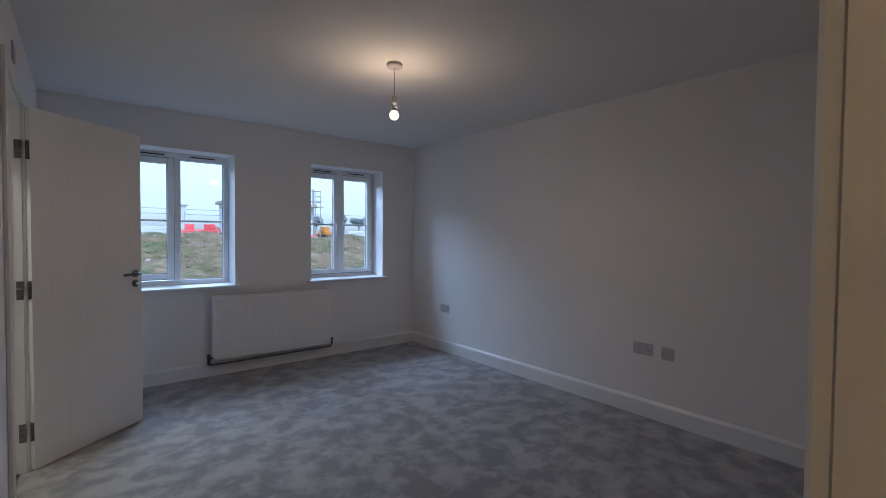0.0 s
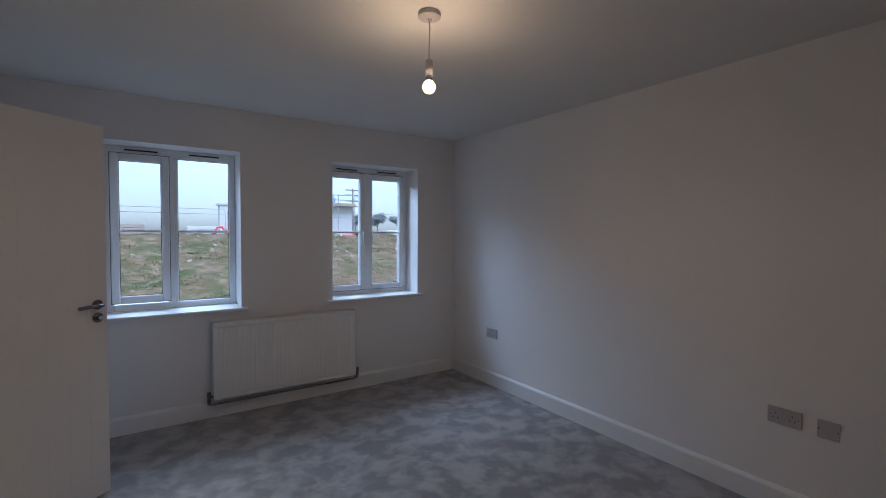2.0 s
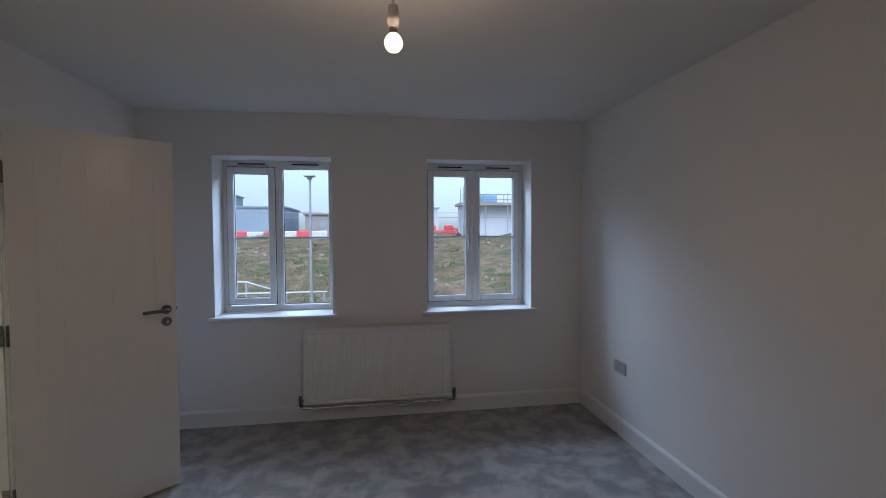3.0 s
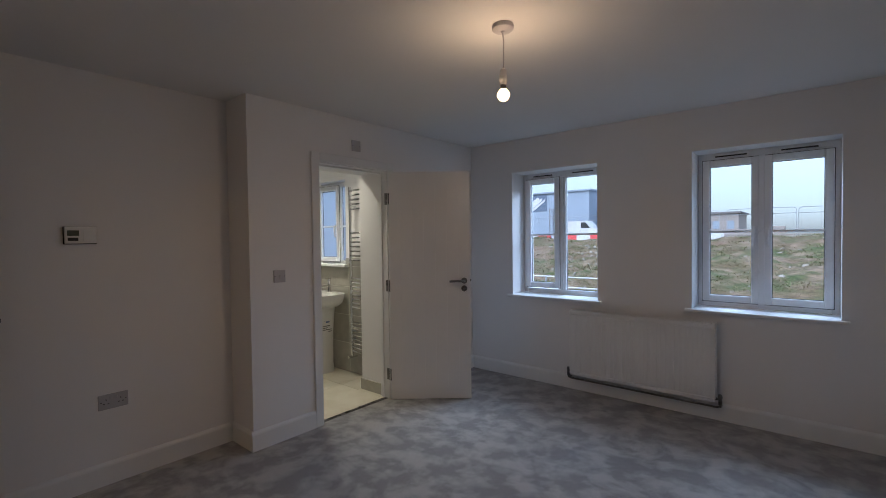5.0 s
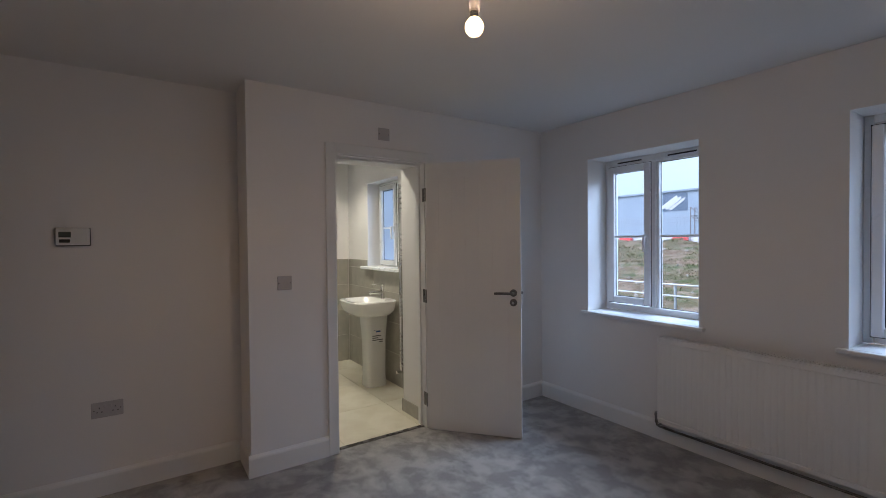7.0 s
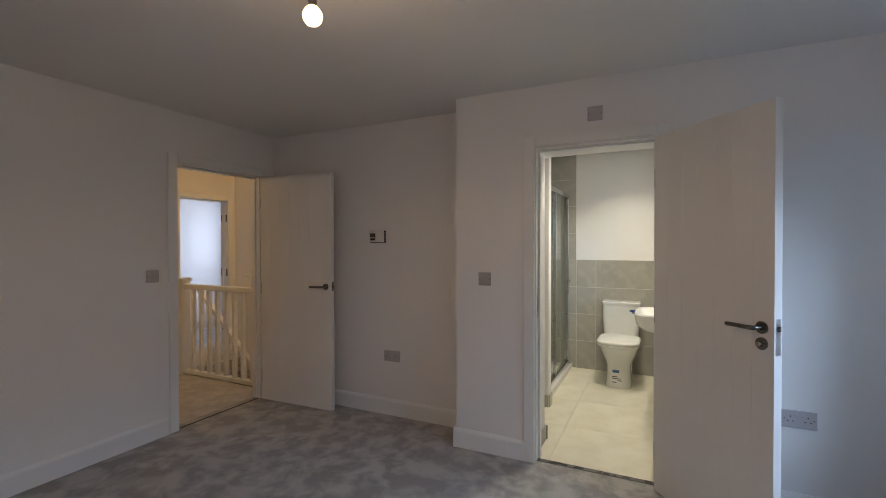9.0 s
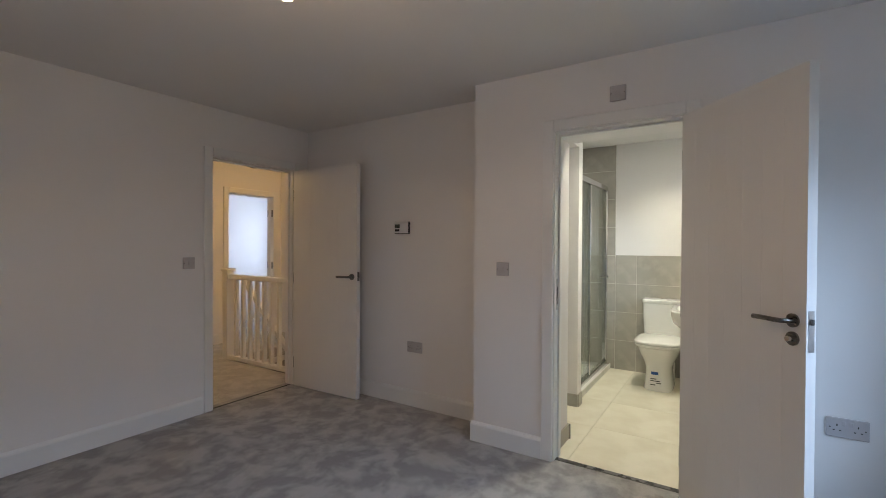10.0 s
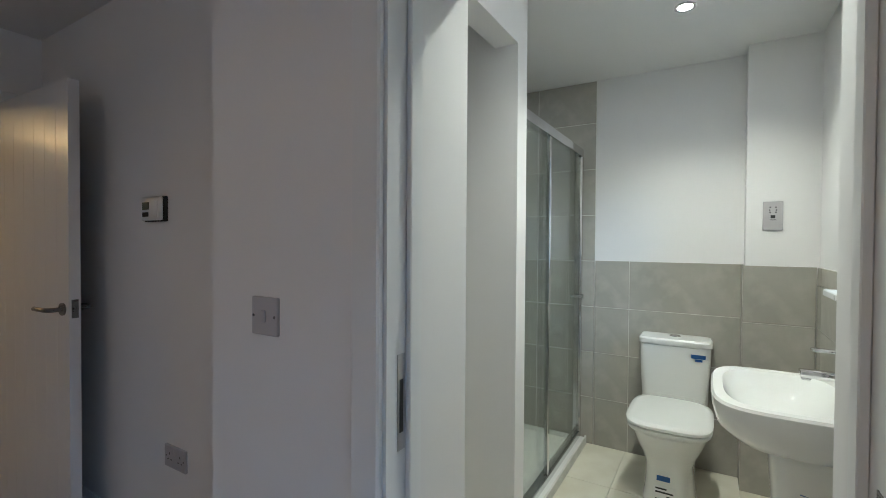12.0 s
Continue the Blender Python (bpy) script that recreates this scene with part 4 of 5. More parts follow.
box(bm, -0.023, 0.023, -0.205, -0.055, 0.900, 0.924, 0.007, 3)
box(bm, -0.016, 0.016, -0.200, -0.175, 0.892, 0.902, 0.003)
part("spout", bm, CHROME, tp, "", True)
bm = N()
box(bm, -0.019, 0.019, -0.175, -0.045, 0.986, 0.995, 0.003, 2)
part("tap_lever", bm, CHROME, tp, "", True)
bm = N()
lathe(bm, [(0.022, 0.7335), (0.022, 0.738), (0.001, 0.739)], 20, (0, -0.25, 0))
part("waste", bm, CHROME, bs, "chrome waste plug", True)
for ya, yb, za, zb, m, lb in ((-0.045, 0.035, 0.555, 0.590, BLUE, "blue maker sticker"), (-0.02, 0.025, 0.535, 0.550, BLUE, "")):
    bm = N()
    box(bm, 0.1025, 0.1037, -0.165 + ya, -0.165 + yb, za, zb)
    part("sticker", bm, m, bs, lb)
bm = N()
box(bm, 0.1005, 0.1017, -0.225, -0.105, 0.42, 0.515)
s = part("sticker", bm, PAPER, bs, "white label with lines of print")
for k, (ya, yb) in enumerate(((-0.06, 0.03), (-0.06, 0.0), (-0.06, 0.05), (0.01, 0.05))):
    bm = N()
    box(bm, 0.1016, 0.1022, -0.165 + ya, -0.165 + yb, 0.497 - k * 0.02, 0.505 - k * 0.02)
    part("print", bm, INK, s)
bm = N()
box(bm, -0.045, 0.025, -0.2725, -0.2710, 0.565, 0.595)
part("sticker", bm, BLUE, bs, "blue maker sticker")

# shower enclosure
sh = thing("shower_enclosure", pose(-1.19, 2.60, 0), "framed glass sliding shower doors with chrome profiles", "shower enclosure")
L = 1.19 - 0.012
bm = N()
box(bm, -L - 0.06, -0.013, -0.83, 0.05, 0.0, 0.045, 0.01, 2)
part("tray", bm, CERAMIC, sh, "white low shower tray", True)
bm = N()
box(bm, -L - 0.06, -0.013, 0.0505, 0.062, 0.0, 0.055, 0.002)
part("upstand", bm, GROUT, sh, "pale strip along the tray front")
for x0, x1, z0, z1, nm in ((-L - 0.06, -0.013, 1.895, 1.945, "head_rail"), (-L - 0.06, -0.013, 0.045, 0.085, "bottom_rail"), (-L - 0.06, -L - 0.025, 0.085, 1.895, "wall_profile"), (-0.048, -0.013, 0.085, 1.895, "wall_profile")):
    bm = N()
    box(bm, x0, x1, -0.025, 0.025, z0, z1, 0.004)
    part(nm, bm, CHROME, sh)
for x0, x1, y, hd in ((-0.62, -0.05, -0.014, False), (-L - 0.026, -0.56, 0.012, True)):
    bm = N()
    box(bm, x0, x1, y - 0.003, y + 0.003, 0.087, 1.893)
    g = part("glass_panel", bm, SHOWERGLASS, sh, "clear glass panel")
    g.visible_shadow = False
    for xe in (x0, x1):
        bm = N()
        box(bm, xe - 0.014, xe + 0.014, y - 0.008, y + 0.008, 0.087, 1.893, 0.003)
        part("stile", bm, CHROME, g)
    if hd:
        bm = N()
        xk = x0 + 0.07
        rod(bm, (xk, y - 0.035, 0.985), (xk, y + 0.035, 0.985), 0.009, 14)
        rod(bm, (xk, y + 0.030, 0.985), (xk, y + 0.045, 0.985), 0.016, 16)
        part("door_knob", bm, CHROME, g, "chrome knob", True)
rs = thing("shower_riser", pose(-1.203, 2.15, 0, 0, 0, 90), "chrome bar shower valve with riser rail and hand shower", "shower")
bm = N()
rod(bm, (-0.13, 0.055, 1.18), (0.13, 0.055, 1.18), 0.021, 18)
rod(bm, (-0.16, 0.055, 1.18), (-0.13, 0.055, 1.18), 0.026, 18)
rod(bm, (0.13, 0.055, 1.18), (0.16, 0.055, 1.18), 0.026, 18)
rod(bm, (-0.075, 0.0, 1.18), (-0.075, 0.05, 1.18), 0.018, 14)
rod(bm, (0.075, 0.0, 1.18), (0.075, 0.05, 1.18), 0.018, 14)
part("valve", bm, CHROME, rs, "", True)
bm = N()
rod(bm, (0, 0.05, 1.32), (0, 0.05, 1.95), 0.010, 12)
for z in (1.36, 1.91):
    rod(bm, (0, 0.0, z), (0, 0.05, z), 0.014, 12)
part("riser_rail", bm, CHROME, rs, "", True)
bm = N()
tube(bm, [(0, 0.06, 1.72), (0, 0.10, 1.78), (0, 0.16, 1.84)], 0.011, 10)
lathe(bm, [(0.02, 1.85), (0.05, 1.845), (0.05, 1.83), (0.01, 1.828)], 20, (0, 0.18, 0))
part("hand_shower", bm, CHROME, rs, "", True)
bm = N()
tube(bm, [(0, 0.075, 1.165), (0.03, 0.09, 0.95), (0.10, 0.10, 0.75), (0.16, 0.10, 0.85), (0.10, 0.09, 1.25), (0.02, 0.08, 1.6), (0, 0.065, 1.72)], 0.006, 8)
part("hose", bm, CHROME, rs, "", True)

# towel radiator on the north wall
tr = thing("towel_radiator", pose(-0.70, BY_N - 0.012, 0), "chrome ladder towel radiator with curved rails", "towel rail")
for x in (-0.175, 0.175):
    bm = N()
    rod(bm, (x, -0.065, 0.235), (x, -0.065, 1.945), 0.0155, 16)
    part("upright", bm, CHROME, tr, "", True)
zz = [0.27 + 0.042 * k for k in range(8)] + [0.72 + 0.042 * k for k in range(8)] + [1.20 + 0.046 * k for k in range(7)] + [1.72 + 0.046 * k for k in range(5)]
for z in zz:
    bm = N()
    tube(bm, [(-0.175, -0.065, z), (-0.12, -0.085, z), (-0.05, -0.098, z), (0, -0.101, z), (0.05, -0.098, z), (0.12, -0.085, z), (0.175, -0.065, z)], 0.0095, 8)
    part("rail", bm, CHROME, tr, "", True)
for x in (-0.175, 0.175):
    bm = N()
    rod(bm, (x, -0.065, 0.235), (x, -0.065, 0.19), 0.013, 12)
    rod(bm, (x, -0.065, 0.20), (x, -0.115, 0.20), 0.014, 12)
    rod(bm, (x, -0.065, 0.195), (x, 0.0, 0.195), 0.0075, 10)
    part("valve", bm, CHROME, tr, "", True)
    for z in (0.4, 1.75):
        bm = N()
        rod(bm, (x, -0.065, z), (x, 0.003, z), 0.010, 10)
        part("wall_bracket", bm, CHROME, tr)

# shower room window
w = thing("window_3", Matrix.Identity(4), "small white plastic window with frosted glass", "window", kind="structure")
bm = N()
ring_frame(bm, EWX[0], EWX[1], EWZ[0], EWZ[1], 0.045, 3.96, 4.03)
part("window_frame", bm, UPVC, w)
sash(w, EWX[0] + 0.03, -1.335, EWZ[0] + 0.03, EWZ[1] - 0.03, 3.961, 1.56, FROST, 1)
bm = N()
box(bm, -1.352, -1.308, 3.9605, 4.0295, EWZ[0] + 0.045, EWZ[1] - 0.045, 0.003)
part("mullion", bm, UPVC, w)
bm = N()
box(bm, -1.308, EWX[1] - 0.045, 3.972, 3.986, 1.551, 1.569, 0.003)
part("glazing_bar", bm, UPVC, w)
pane(w, -1.308, EWX[1] - 0.045, EWZ[0] + 0.045, EWZ[1] - 0.045, 3.988, FROST)
bm = N()
box(bm, EWX[0] + 0.001, EWX[1] - 0.001, BY_N - 0.0005, 3.962, EWZ[0] - 0.004, EWZ[0] + 0.014)
box(bm, EWX[0] - 0.06, EWX[1] + 0.06, BY_N - 0.07, BY_N - 0.0115, EWZ[0] - 0.012, EWZ[0] + 0.015, 0.004)
tagged(part("window_sill_3", bm, UPVC), "white plastic sill of the small window", "window sill", kind="structure")

# shaver socket
ss = thing("shaver_socket", pose(-2.30, 3.625, 1.475, 0, 0, 90), "white shaver socket on the pipe boxing", "socket")
bm = N()
box(bm, -0.043, 0.043, -0.010, 0.001, -0.075, 0.075, 0.003, 2)
part("faceplate", bm, PLASTIC, ss, "", True)
bm = N()
for dx, dz in ((-0.012, 0.045), (0.012, 0.045), (-0.014, 0.030), (0.014, 0.030), (-0.012, 0.018), (0.012, 0.018)):
    box(bm, dx - 0.003, dx + 0.003, -0.0108, -0.0098, dz - 0.003, dz + 0.003)
part("socket_holes", bm, DARK, ss, "dark pin holes")
bm = N()
box(bm, -0.01, 0.01, -0.0106, -0.0098, -0.012, 0.004)
box(bm, -0.014, 0.014, -0.0106, -0.0098, -0.022, -0.019)
part("print", bm, INK, ss)


def downlight(x, y, mat):
    d = thing("downlight", pose(x, y, CEIL), "recessed white-rimmed downlight, lit", "downlight", "shower room downlights")
    bm = N()
    loft(bm, [oval(0, 0, z, r, r, 2.0, 28) for r, z in ((0.030, 0.0), (0.030, -0.004), (0.043, -0.005), (0.045, -0.001), (0.045, 0.0))], False, False)
    part("rim", bm, PLASTIC, d, "", True)
    bm = N()
    lathe(bm, [(0.029, -0.001), (0.029, -0.003), (0.001, -0.0035)], 24)
    part("lens", bm, mat, d, "lit lens", True)
    return d


downlight(-1.694, 3.238, SPOTMAT)
# two more downlights, unseen and assumed, added to even out the light
downlight(-0.80, 3.20, SPOTMAT_UNSEEN)
downlight(-1.80, 2.15, SPOTMAT_UNSEEN)
ef = thing("extractor_fan", pose(-1.31, 3.23, CEIL), "round white extractor fan on the shower room ceiling", "extractor fan")
bm = N()
lathe(bm, [(0.098, 0.0), (0.100, -0.010), (0.094, -0.022), (0.078, -0.026), (0.076, -0.020), (0.070, -0.020)], 36)
part("housing", bm, CASING, ef, "", True)
bm = N()
lathe(bm, [(0.066, -0.018), (0.068, -0.030), (0.060, -0.036), (0.001, -0.038)], 32)
part("cover_disc", bm, CASING, ef, "", True)

# ---- landing ----
bl = thing("balustrade", pose(-0.43, 0, 0), "white painted landing balustrade with square spindles", "balustrade")
bm = N()
box(bm, -0.045, 0.045, -1.17, -1.08, -0.10, 1.0, 0.004)
nw = part("newel_post", bm, GLOSSWOOD, bl)
bm = N()
box(bm, -0.06, 0.06, -1.185, -1.065, 1.0, 1.03, 0.008, 2)
part("newel_cap", bm, GLOSSWOOD, nw)
bm = N()
box(bm, -0.032, 0.032, -1.08, Y_SO, 0.91, 0.965, 0.012, 3)
part("handrail", bm, GLOSSWOOD, bl)
bm = N()
box(bm, -0.03, 0.03, -1.08, Y_SO, 0.0, 0.045, 0.005)
part("base_rail", bm, GLOSSWOOD, bl)
for k in range(9):
    bm = N()
    y = -0.965 + k * 0.126
    box(bm, -0.020, 0.020, y - 0.020, y + 0.020, 0.044, 0.912, 0.003)
    part("spindle", bm, GLOSSWOOD, bl)
st = thing("staircase", pose(-0.85, -1.12, 0), "carpeted stairs going down with white string and handrail", "staircase")
for k in range(6):
    bm = N()
    z = -0.19 * (k + 1)
    box(bm, -0.44, 0.48, 0.21 * k, 0.21 * (k + 1) + 0.02, z - 0.16, z, 0.008)
    part("step", bm, CARPET, st, "carpeted step")
bm = N()
prof = [(-0.27, 0.90), (-0.27, 0.84), (0.90, -0.22), (0.90, -0.16)]
extrude_profile(bm, prof, "x", 0.03, 0.085)
part("handrail", bm, GLOSSWOOD, st, "white sloping handrail")
bm = N()
extrude_profile(bm, [(0.0, 0.05), (0.0, -0.2), (1.25, -1.36), (1.25, -1.08)], "x", -0.475, -0.44)
part("string", bm, GLOSSWOOD, st, "white string board")
bm = N()
box(bm, -0.475, -0.385, -0.01, 0.08, -0.60, 0.985, 0.004)
nw = part("newel_post", bm, GLOSSWOOD, st)
bm = N()
box(bm, -0.495, -0.365, -0.03, 0.10, 0.985, 1.02, 0.008, 2)
part("newel_cap", bm, GLOSSWOOD, nw)
sd = thing("smoke_alarm", pose(-1.19, -1.76, CEIL), "round white smoke alarm on the landing ceiling", "smoke alarm")
bm = N()
lathe(bm, [(0.055, 0.0), (0.056, -0.012), (0.050, -0.030), (0.035, -0.036), (0.001, -0.037)], 28)
part("casing", bm, PLASTIC, sd, "", True)
pendant(-1.22, -0.45, 2.10, HALLMAT, "bare warm bulb on a white flex over the stairs")
pendant(0.72, -0.95, 2.12, HALLMAT, "bare warm bulb on a white flex over the landing")


# ---- outside: ground, bank and building site ----
SOIL = varied("bank_soil_and_grass", (0.205, 0.128, 0.080), (0.085, 0.108, 0.036), 0.75, 0.95, 1.0, 5, 0.2, detail=12, c2=(0.30, 0.215, 0.145), scale2=2.2, rough_var=0.0, stretch=(0.7, 1.3, 1.3))
STRAW = varied("dry_straw_grass", (0.30, 0.24, 0.14), (0.20, 0.165, 0.085), 0.9, 0.9, 0, rough_var=0.0)
GRASS = varied("rough_grass", (0.10, 0.15, 0.045), (0.19, 0.17, 0.08), 0.7, 0.9, 0, rough_var=0.0)
STONE = varied("pale_stones", (0.42, 0.38, 0.33), (0.30, 0.25, 0.20), 2, 0.9, 0.3, 20, 0.01)
REDPL = varied("red_barrier_plastic", (0.75, 0.09, 0.09), (0.66, 0.08, 0.08), 2, 0.5, 0.05)
WHITEPL = varied("white_barrier_plastic", (0.66, 0.66, 0.68), (0.60, 0.60, 0.62), 2, 0.5, 0.05)
GALV = varied("galvanised_steel", (0.42, 0.44, 0.46), (0.34, 0.36, 0.38), 5, 0.5, 0.05, metal=0.6)
# CLAD, DARKROOF, WRAP, PLANK and LEAVES are paled: distance haze in the colour
CLAD = varied("hazed_blue_grey_cladding", (0.32, 0.38, 0.46), (0.29, 0.35, 0.43), 0.4, 0.6, 0.1, 3, 0.02)
DARKROOF = varied("hazed_dark_brown_roof", (0.17, 0.16, 0.165), (0.21, 0.195, 0.19), 0.8, 0.9, 0.2, 4, 0.03)
BRICKWORK = varied("pale_brown_blockwork", (0.38, 0.33, 0.30), (0.32, 0.28, 0.25), 1.0, 0.9, 0.2, 8, 0.02)
WRAP = varied("hazed_white_render", (0.60, 0.62, 0.65), (0.54, 0.56, 0.59), 0.5, 0.8, 0.1, 3, 0.02)
SIGNBLUE = varied("dark_blue_sign", (0.13, 0.17, 0.24), (0.11, 0.15, 0.21), 0.8, 0.6, 0.05)
ORANGE = varied("orange_machine_paint", (0.65, 0.26, 0.04), (0.55, 0.22, 0.04), 2, 0.5, 0.05)
BLUESHEET = varied("blue_sheeting", (0.20, 0.36, 0.56), (0.25, 0.42, 0.60), 1.5, 0.7, 0.2, 4, 0.03)
PLANK = varied("hazed_weathered_timber", (0.40, 0.35, 0.30), (0.32, 0.28, 0.24), 3, 0.9, 0.2, 20, 0.01)
BARK = varied("bare_branches", (0.22, 0.22, 0.23), (0.18, 0.18, 0.19), 3, 0.9, 0.2, 20, 0.01)
# foliage lightened and blued in place of haze
LEAVES = varied("hazed_winter_foliage", (0.17, 0.205, 0.215), (0.21, 0.24, 0.245), 1, 0.9, 0)


def land(x, y):
    """Height of the ground outside: level yard, low rise, bank, plateau."""
    pts = ((-400, -2.7), (8, -2.7), (15, -1.75), (17, -1.45), (27.5, 1.22), (29, 1.20), (31, 0.95), (80, 1.2), (700, 1.2))
    for (ya, za), (yb, zb) in zip(pts, pts[1:]):
        if ya <= y <= yb:
            z = za + (zb - za) * (y - ya) / (yb - ya)
            break
    else:
        z = 1.2
    if 13 < y < 60:
        k = min(1, (y - 13) / 4) * (1 if y < 29 else max(0.15, 1 - (y - 29) / 3))
        z += k * (0.22 * noise.noise((x * 0.28, y * 0.28, 2)) + 0.26 * noise.noise((x * 0.8, y * 1.0, 5)) + 0.10 * noise.noise((x * 2.2, y * 2.2, 9)))
    return z


bm = N()
gx = [-900, -300, -120, -60] + [-34 + 0.5 * k for k in range(129)] + [60, 120, 300, 900]
gy = [-600, -60, 0, 6, 10, 13] + [14 + 0.35 * k for k in range(52)] + [33, 36, 40, 50, 70, 110, 200, 699, 1200]
grid = [[bm.verts.new((x, y, land(x, min(y, 699)))) for x in gx] for y in gy]
for ra, rb in zip(grid, grid[1:]):
    for k in range(len(gx) - 1):
        bm.faces.new((ra[k], ra[k + 1], rb[k + 1], rb[k]))
g = tagged(part("ground", bm, SOIL, smooth=True), "bare earth and rough grass rising in a bank", "ground", kind="structure")

rng = random.Random(4)
for nm, mat, count, level, lab in (("grass", GRASS, 15000, 11, "tufts of rough green grass on the bank"), ("dry_grass", STRAW, 12000, 23, "dry straw-coloured grass on the bank")):
    bm = N()
    for _ in range(count):
        x, y = rng.uniform(-22, 24), rng.uniform(15.5, 29.5)
        dens = noise.noise((x * 0.45, y * 0.8, level)) + 0.5 * noise.noise((x * 1.3, y * 1.9, level + 3))
        if dens < rng.uniform(0.0, 0.25):
            continue
        z = land(x, y) - 0.02
        h = rng.uniform(0.03, 0.10)
        for _ in range(8):
            a, lean, w = rng.uniform(0, 6.28), rng.uniform(0.02, 0.12), rng.uniform(0.012, 0.03)
            px, py = x + rng.gauss(0, 0.18), y + rng.gauss(0, 0.18)
            v = [bm.verts.new(p) for p in ((px - w * math.sin(a), py + w * math.cos(a), z), (px + w * math.sin(a), py - w * math.cos(a), z), (px + lean * math.cos(a), py + lean * math.sin(a), z + h))]
            bm.faces.new(v)
    tagged(part(nm, bm, mat), lab, "grass", kind="stuff")
bm = N()
for _ in range(700):
    x, y = rng.uniform(-20, 22), rng.uniform(15.5, 29)
    r = rng.choice((0.03, 0.04, 0.05, 0.07, 0.10))
    bmesh.ops.create_icosphere(bm, subdivisions=1, radius=r, matrix=Matrix.LocRotScale((x, y, land(x, y) + r * 0.2), Euler((rng.random() * 3, rng.random() * 3, 0)), (1.3, 1.0, 0.6)))
tagged(part("stones", bm, STONE), "pale stones and rubble strewn over the bank", "stones", kind="stuff")

# red and white barriers along the top of the bank
rb = {}
for nm, mat in (("red", REDPL), ("white", WHITEPL)):
    b = thing("road_barrier", Matrix.Identity(4), "%s plastic road barrier along the bank top" % nm, "barrier", "road barriers")
    bm = N()
    extrude_profile(bm, [(-0.22, 0.0), (0.22, 0.0), (0.20, 0.12), (0.11, 0.30), (0.09, 0.78), (0.06, 0.84), (-0.06, 0.84), (-0.09, 0.78), (-0.11, 0.30), (-0.20, 0.12)], "x", -0.485, 0.485)
    part("body", bm, mat, b)
    for x in (-0.27, 0.27):
        bm = N()
        box(bm, x - 0.13, x + 0.13, -0.235, 0.235, -0.02, 0.10, 0.02)
        part("foot", bm, mat, b)
    rb[nm] = b
for i in range(48):
    x = -26.9 + 1.0 * i
    if -1.6 < x < 9.3 or x > 13.2:
        continue
    y = 31.6 + 0.3 * math.sin(i * 1.7)
    m = pose(x, y, land(x, y) + (-0.18 if x < 9 else -0.5), 0, 0, 2.5 * math.sin(i * 2.3))
    src = rb["red" if i % 2 == 0 else "white"]
    if "placed" not in src:
        src["placed"] = 1
        src.matrix_world = m
    else:
        copy_thing(src, m)


def site_fence(x, y, rz, first=None):
    """A mesh fence panel with round-cornered tube frame on feet."""
    m = pose(x, y, land(x, y), 0, 0, rz)
    if first:
        return copy_thing(first, m)
    f = thing("site_fence_panel", m, "galvanised steel mesh fence panel on block feet", "fence panel", "site fencing")
    bm = N()
    c = 0.15
    loop = [(-1.68, 0, 0.1), (-1.68, 0, 1.95 - c), (-1.68 + c * 0.3, 0, 1.95 - c * 0.3), (-1.68 + c, 0, 1.95), (1.68 - c, 0, 1.95), (1.68 - c * 0.3, 0, 1.95 - c * 0.3), (1.68, 0, 1.95 - c), (1.68, 0, 0.1)]
    tube(bm, loop, 0.018, 6)
    part("frame", bm, GALV, f)
    bm = N()
    for z in (0.2, 1.62):
        rod(bm, (-1.66, 0, z), (1.66, 0, z), 0.018, 5)
    for q in range(12):
        u = -1.55 + 3.1 * q / 11
        rod(bm, (u, 0, 0.2), (u, 0, 1.92), 0.004, 3)
    part("mesh", bm, GALV, f)
    for x_ in (-1.68, 1.68):
        bm = N()
        box(bm, x_ - 0.12, x_ + 0.12, -0.3, 0.3, -0.03, 0.12, 0.02)
        part("foot", bm, DARKROOF, f)
    return f


f0 = site_fence(-3.6, 33.2, 1)
for i in range(12):
    x = -20.6 + 3.46 * i
    if abs(x + 3.6) > 0.6:
        site_fence(x, 33.2 + 0.15 * math.sin(i * 2.1), 2 * math.sin(i * 1.3), f0)

# street lamp at the foot of the bank
lx, ly = -0.34, 15.64
sl = thing("street_lamp", pose(lx, ly, land(lx, ly) - 0.05), "slim grey street lamp with a flat lantern", "street lamp")
hz = 3.26 - land(lx, ly) + 0.05
bm = N()
rod(bm, (0, 0, 0), (0, 0, 1.1), 0.07, 14)
rod(bm, (0, 0, 1.1), (0, 0, hz - 0.05), 0.050, 14, 0.034)
part("pole", bm, GALV, sl, "", True)
bm = N()
box(bm, -0.17, 0.17, -0.13, 0.13, hz - 0.04, hz + 0.02, 0.02, 2)
rod(bm, (0, 0, hz - 0.14), (0, 0, hz - 0.03), 0.05, 12, 0.11)
part("lantern", bm, GALV, sl, "", True)

# low timber and pipe rails by the yard
kr = thing("knee_rail", pose(-2.5, 16.1, land(-2.5, 16.1)), "pale two-rail fence with a sloping end at the bank foot", "rail fence")
zr = -land(-2.5, 16.1)
for x in (-7.5, -5.0, -2.5, 0.1, 1.3, 2.5):
    bm = N()
    box(bm, x - 0.035, x + 0.035, -0.035, 0.035, land(x - 2.5, 16.1) + zr - 0.15, zr - (0.06 if x < 1 else 0.43), 0.01)
    part("post", bm, GALV, kr)
for ends in (((-7.6, -0.05, zr - 0.43), (2.6, -0.05, zr - 0.43)), ((-7.6, -0.05, zr - 0.06), (0.1, -0.05, zr - 0.06)), ((0.1, -0.05, zr - 0.06), (1.35, -0.05, zr - 0.47))):
    bm = N()
    rod(bm, *ends, 0.026, 8)
    part("rail", bm, WHITEPL, kr)
bp = thing("fallen_pole", pose(3.6, 19.0, land(3.6, 19.0) + 0.08, 0, 0, 62), "weathered timber pole lying on the bank", "timber")
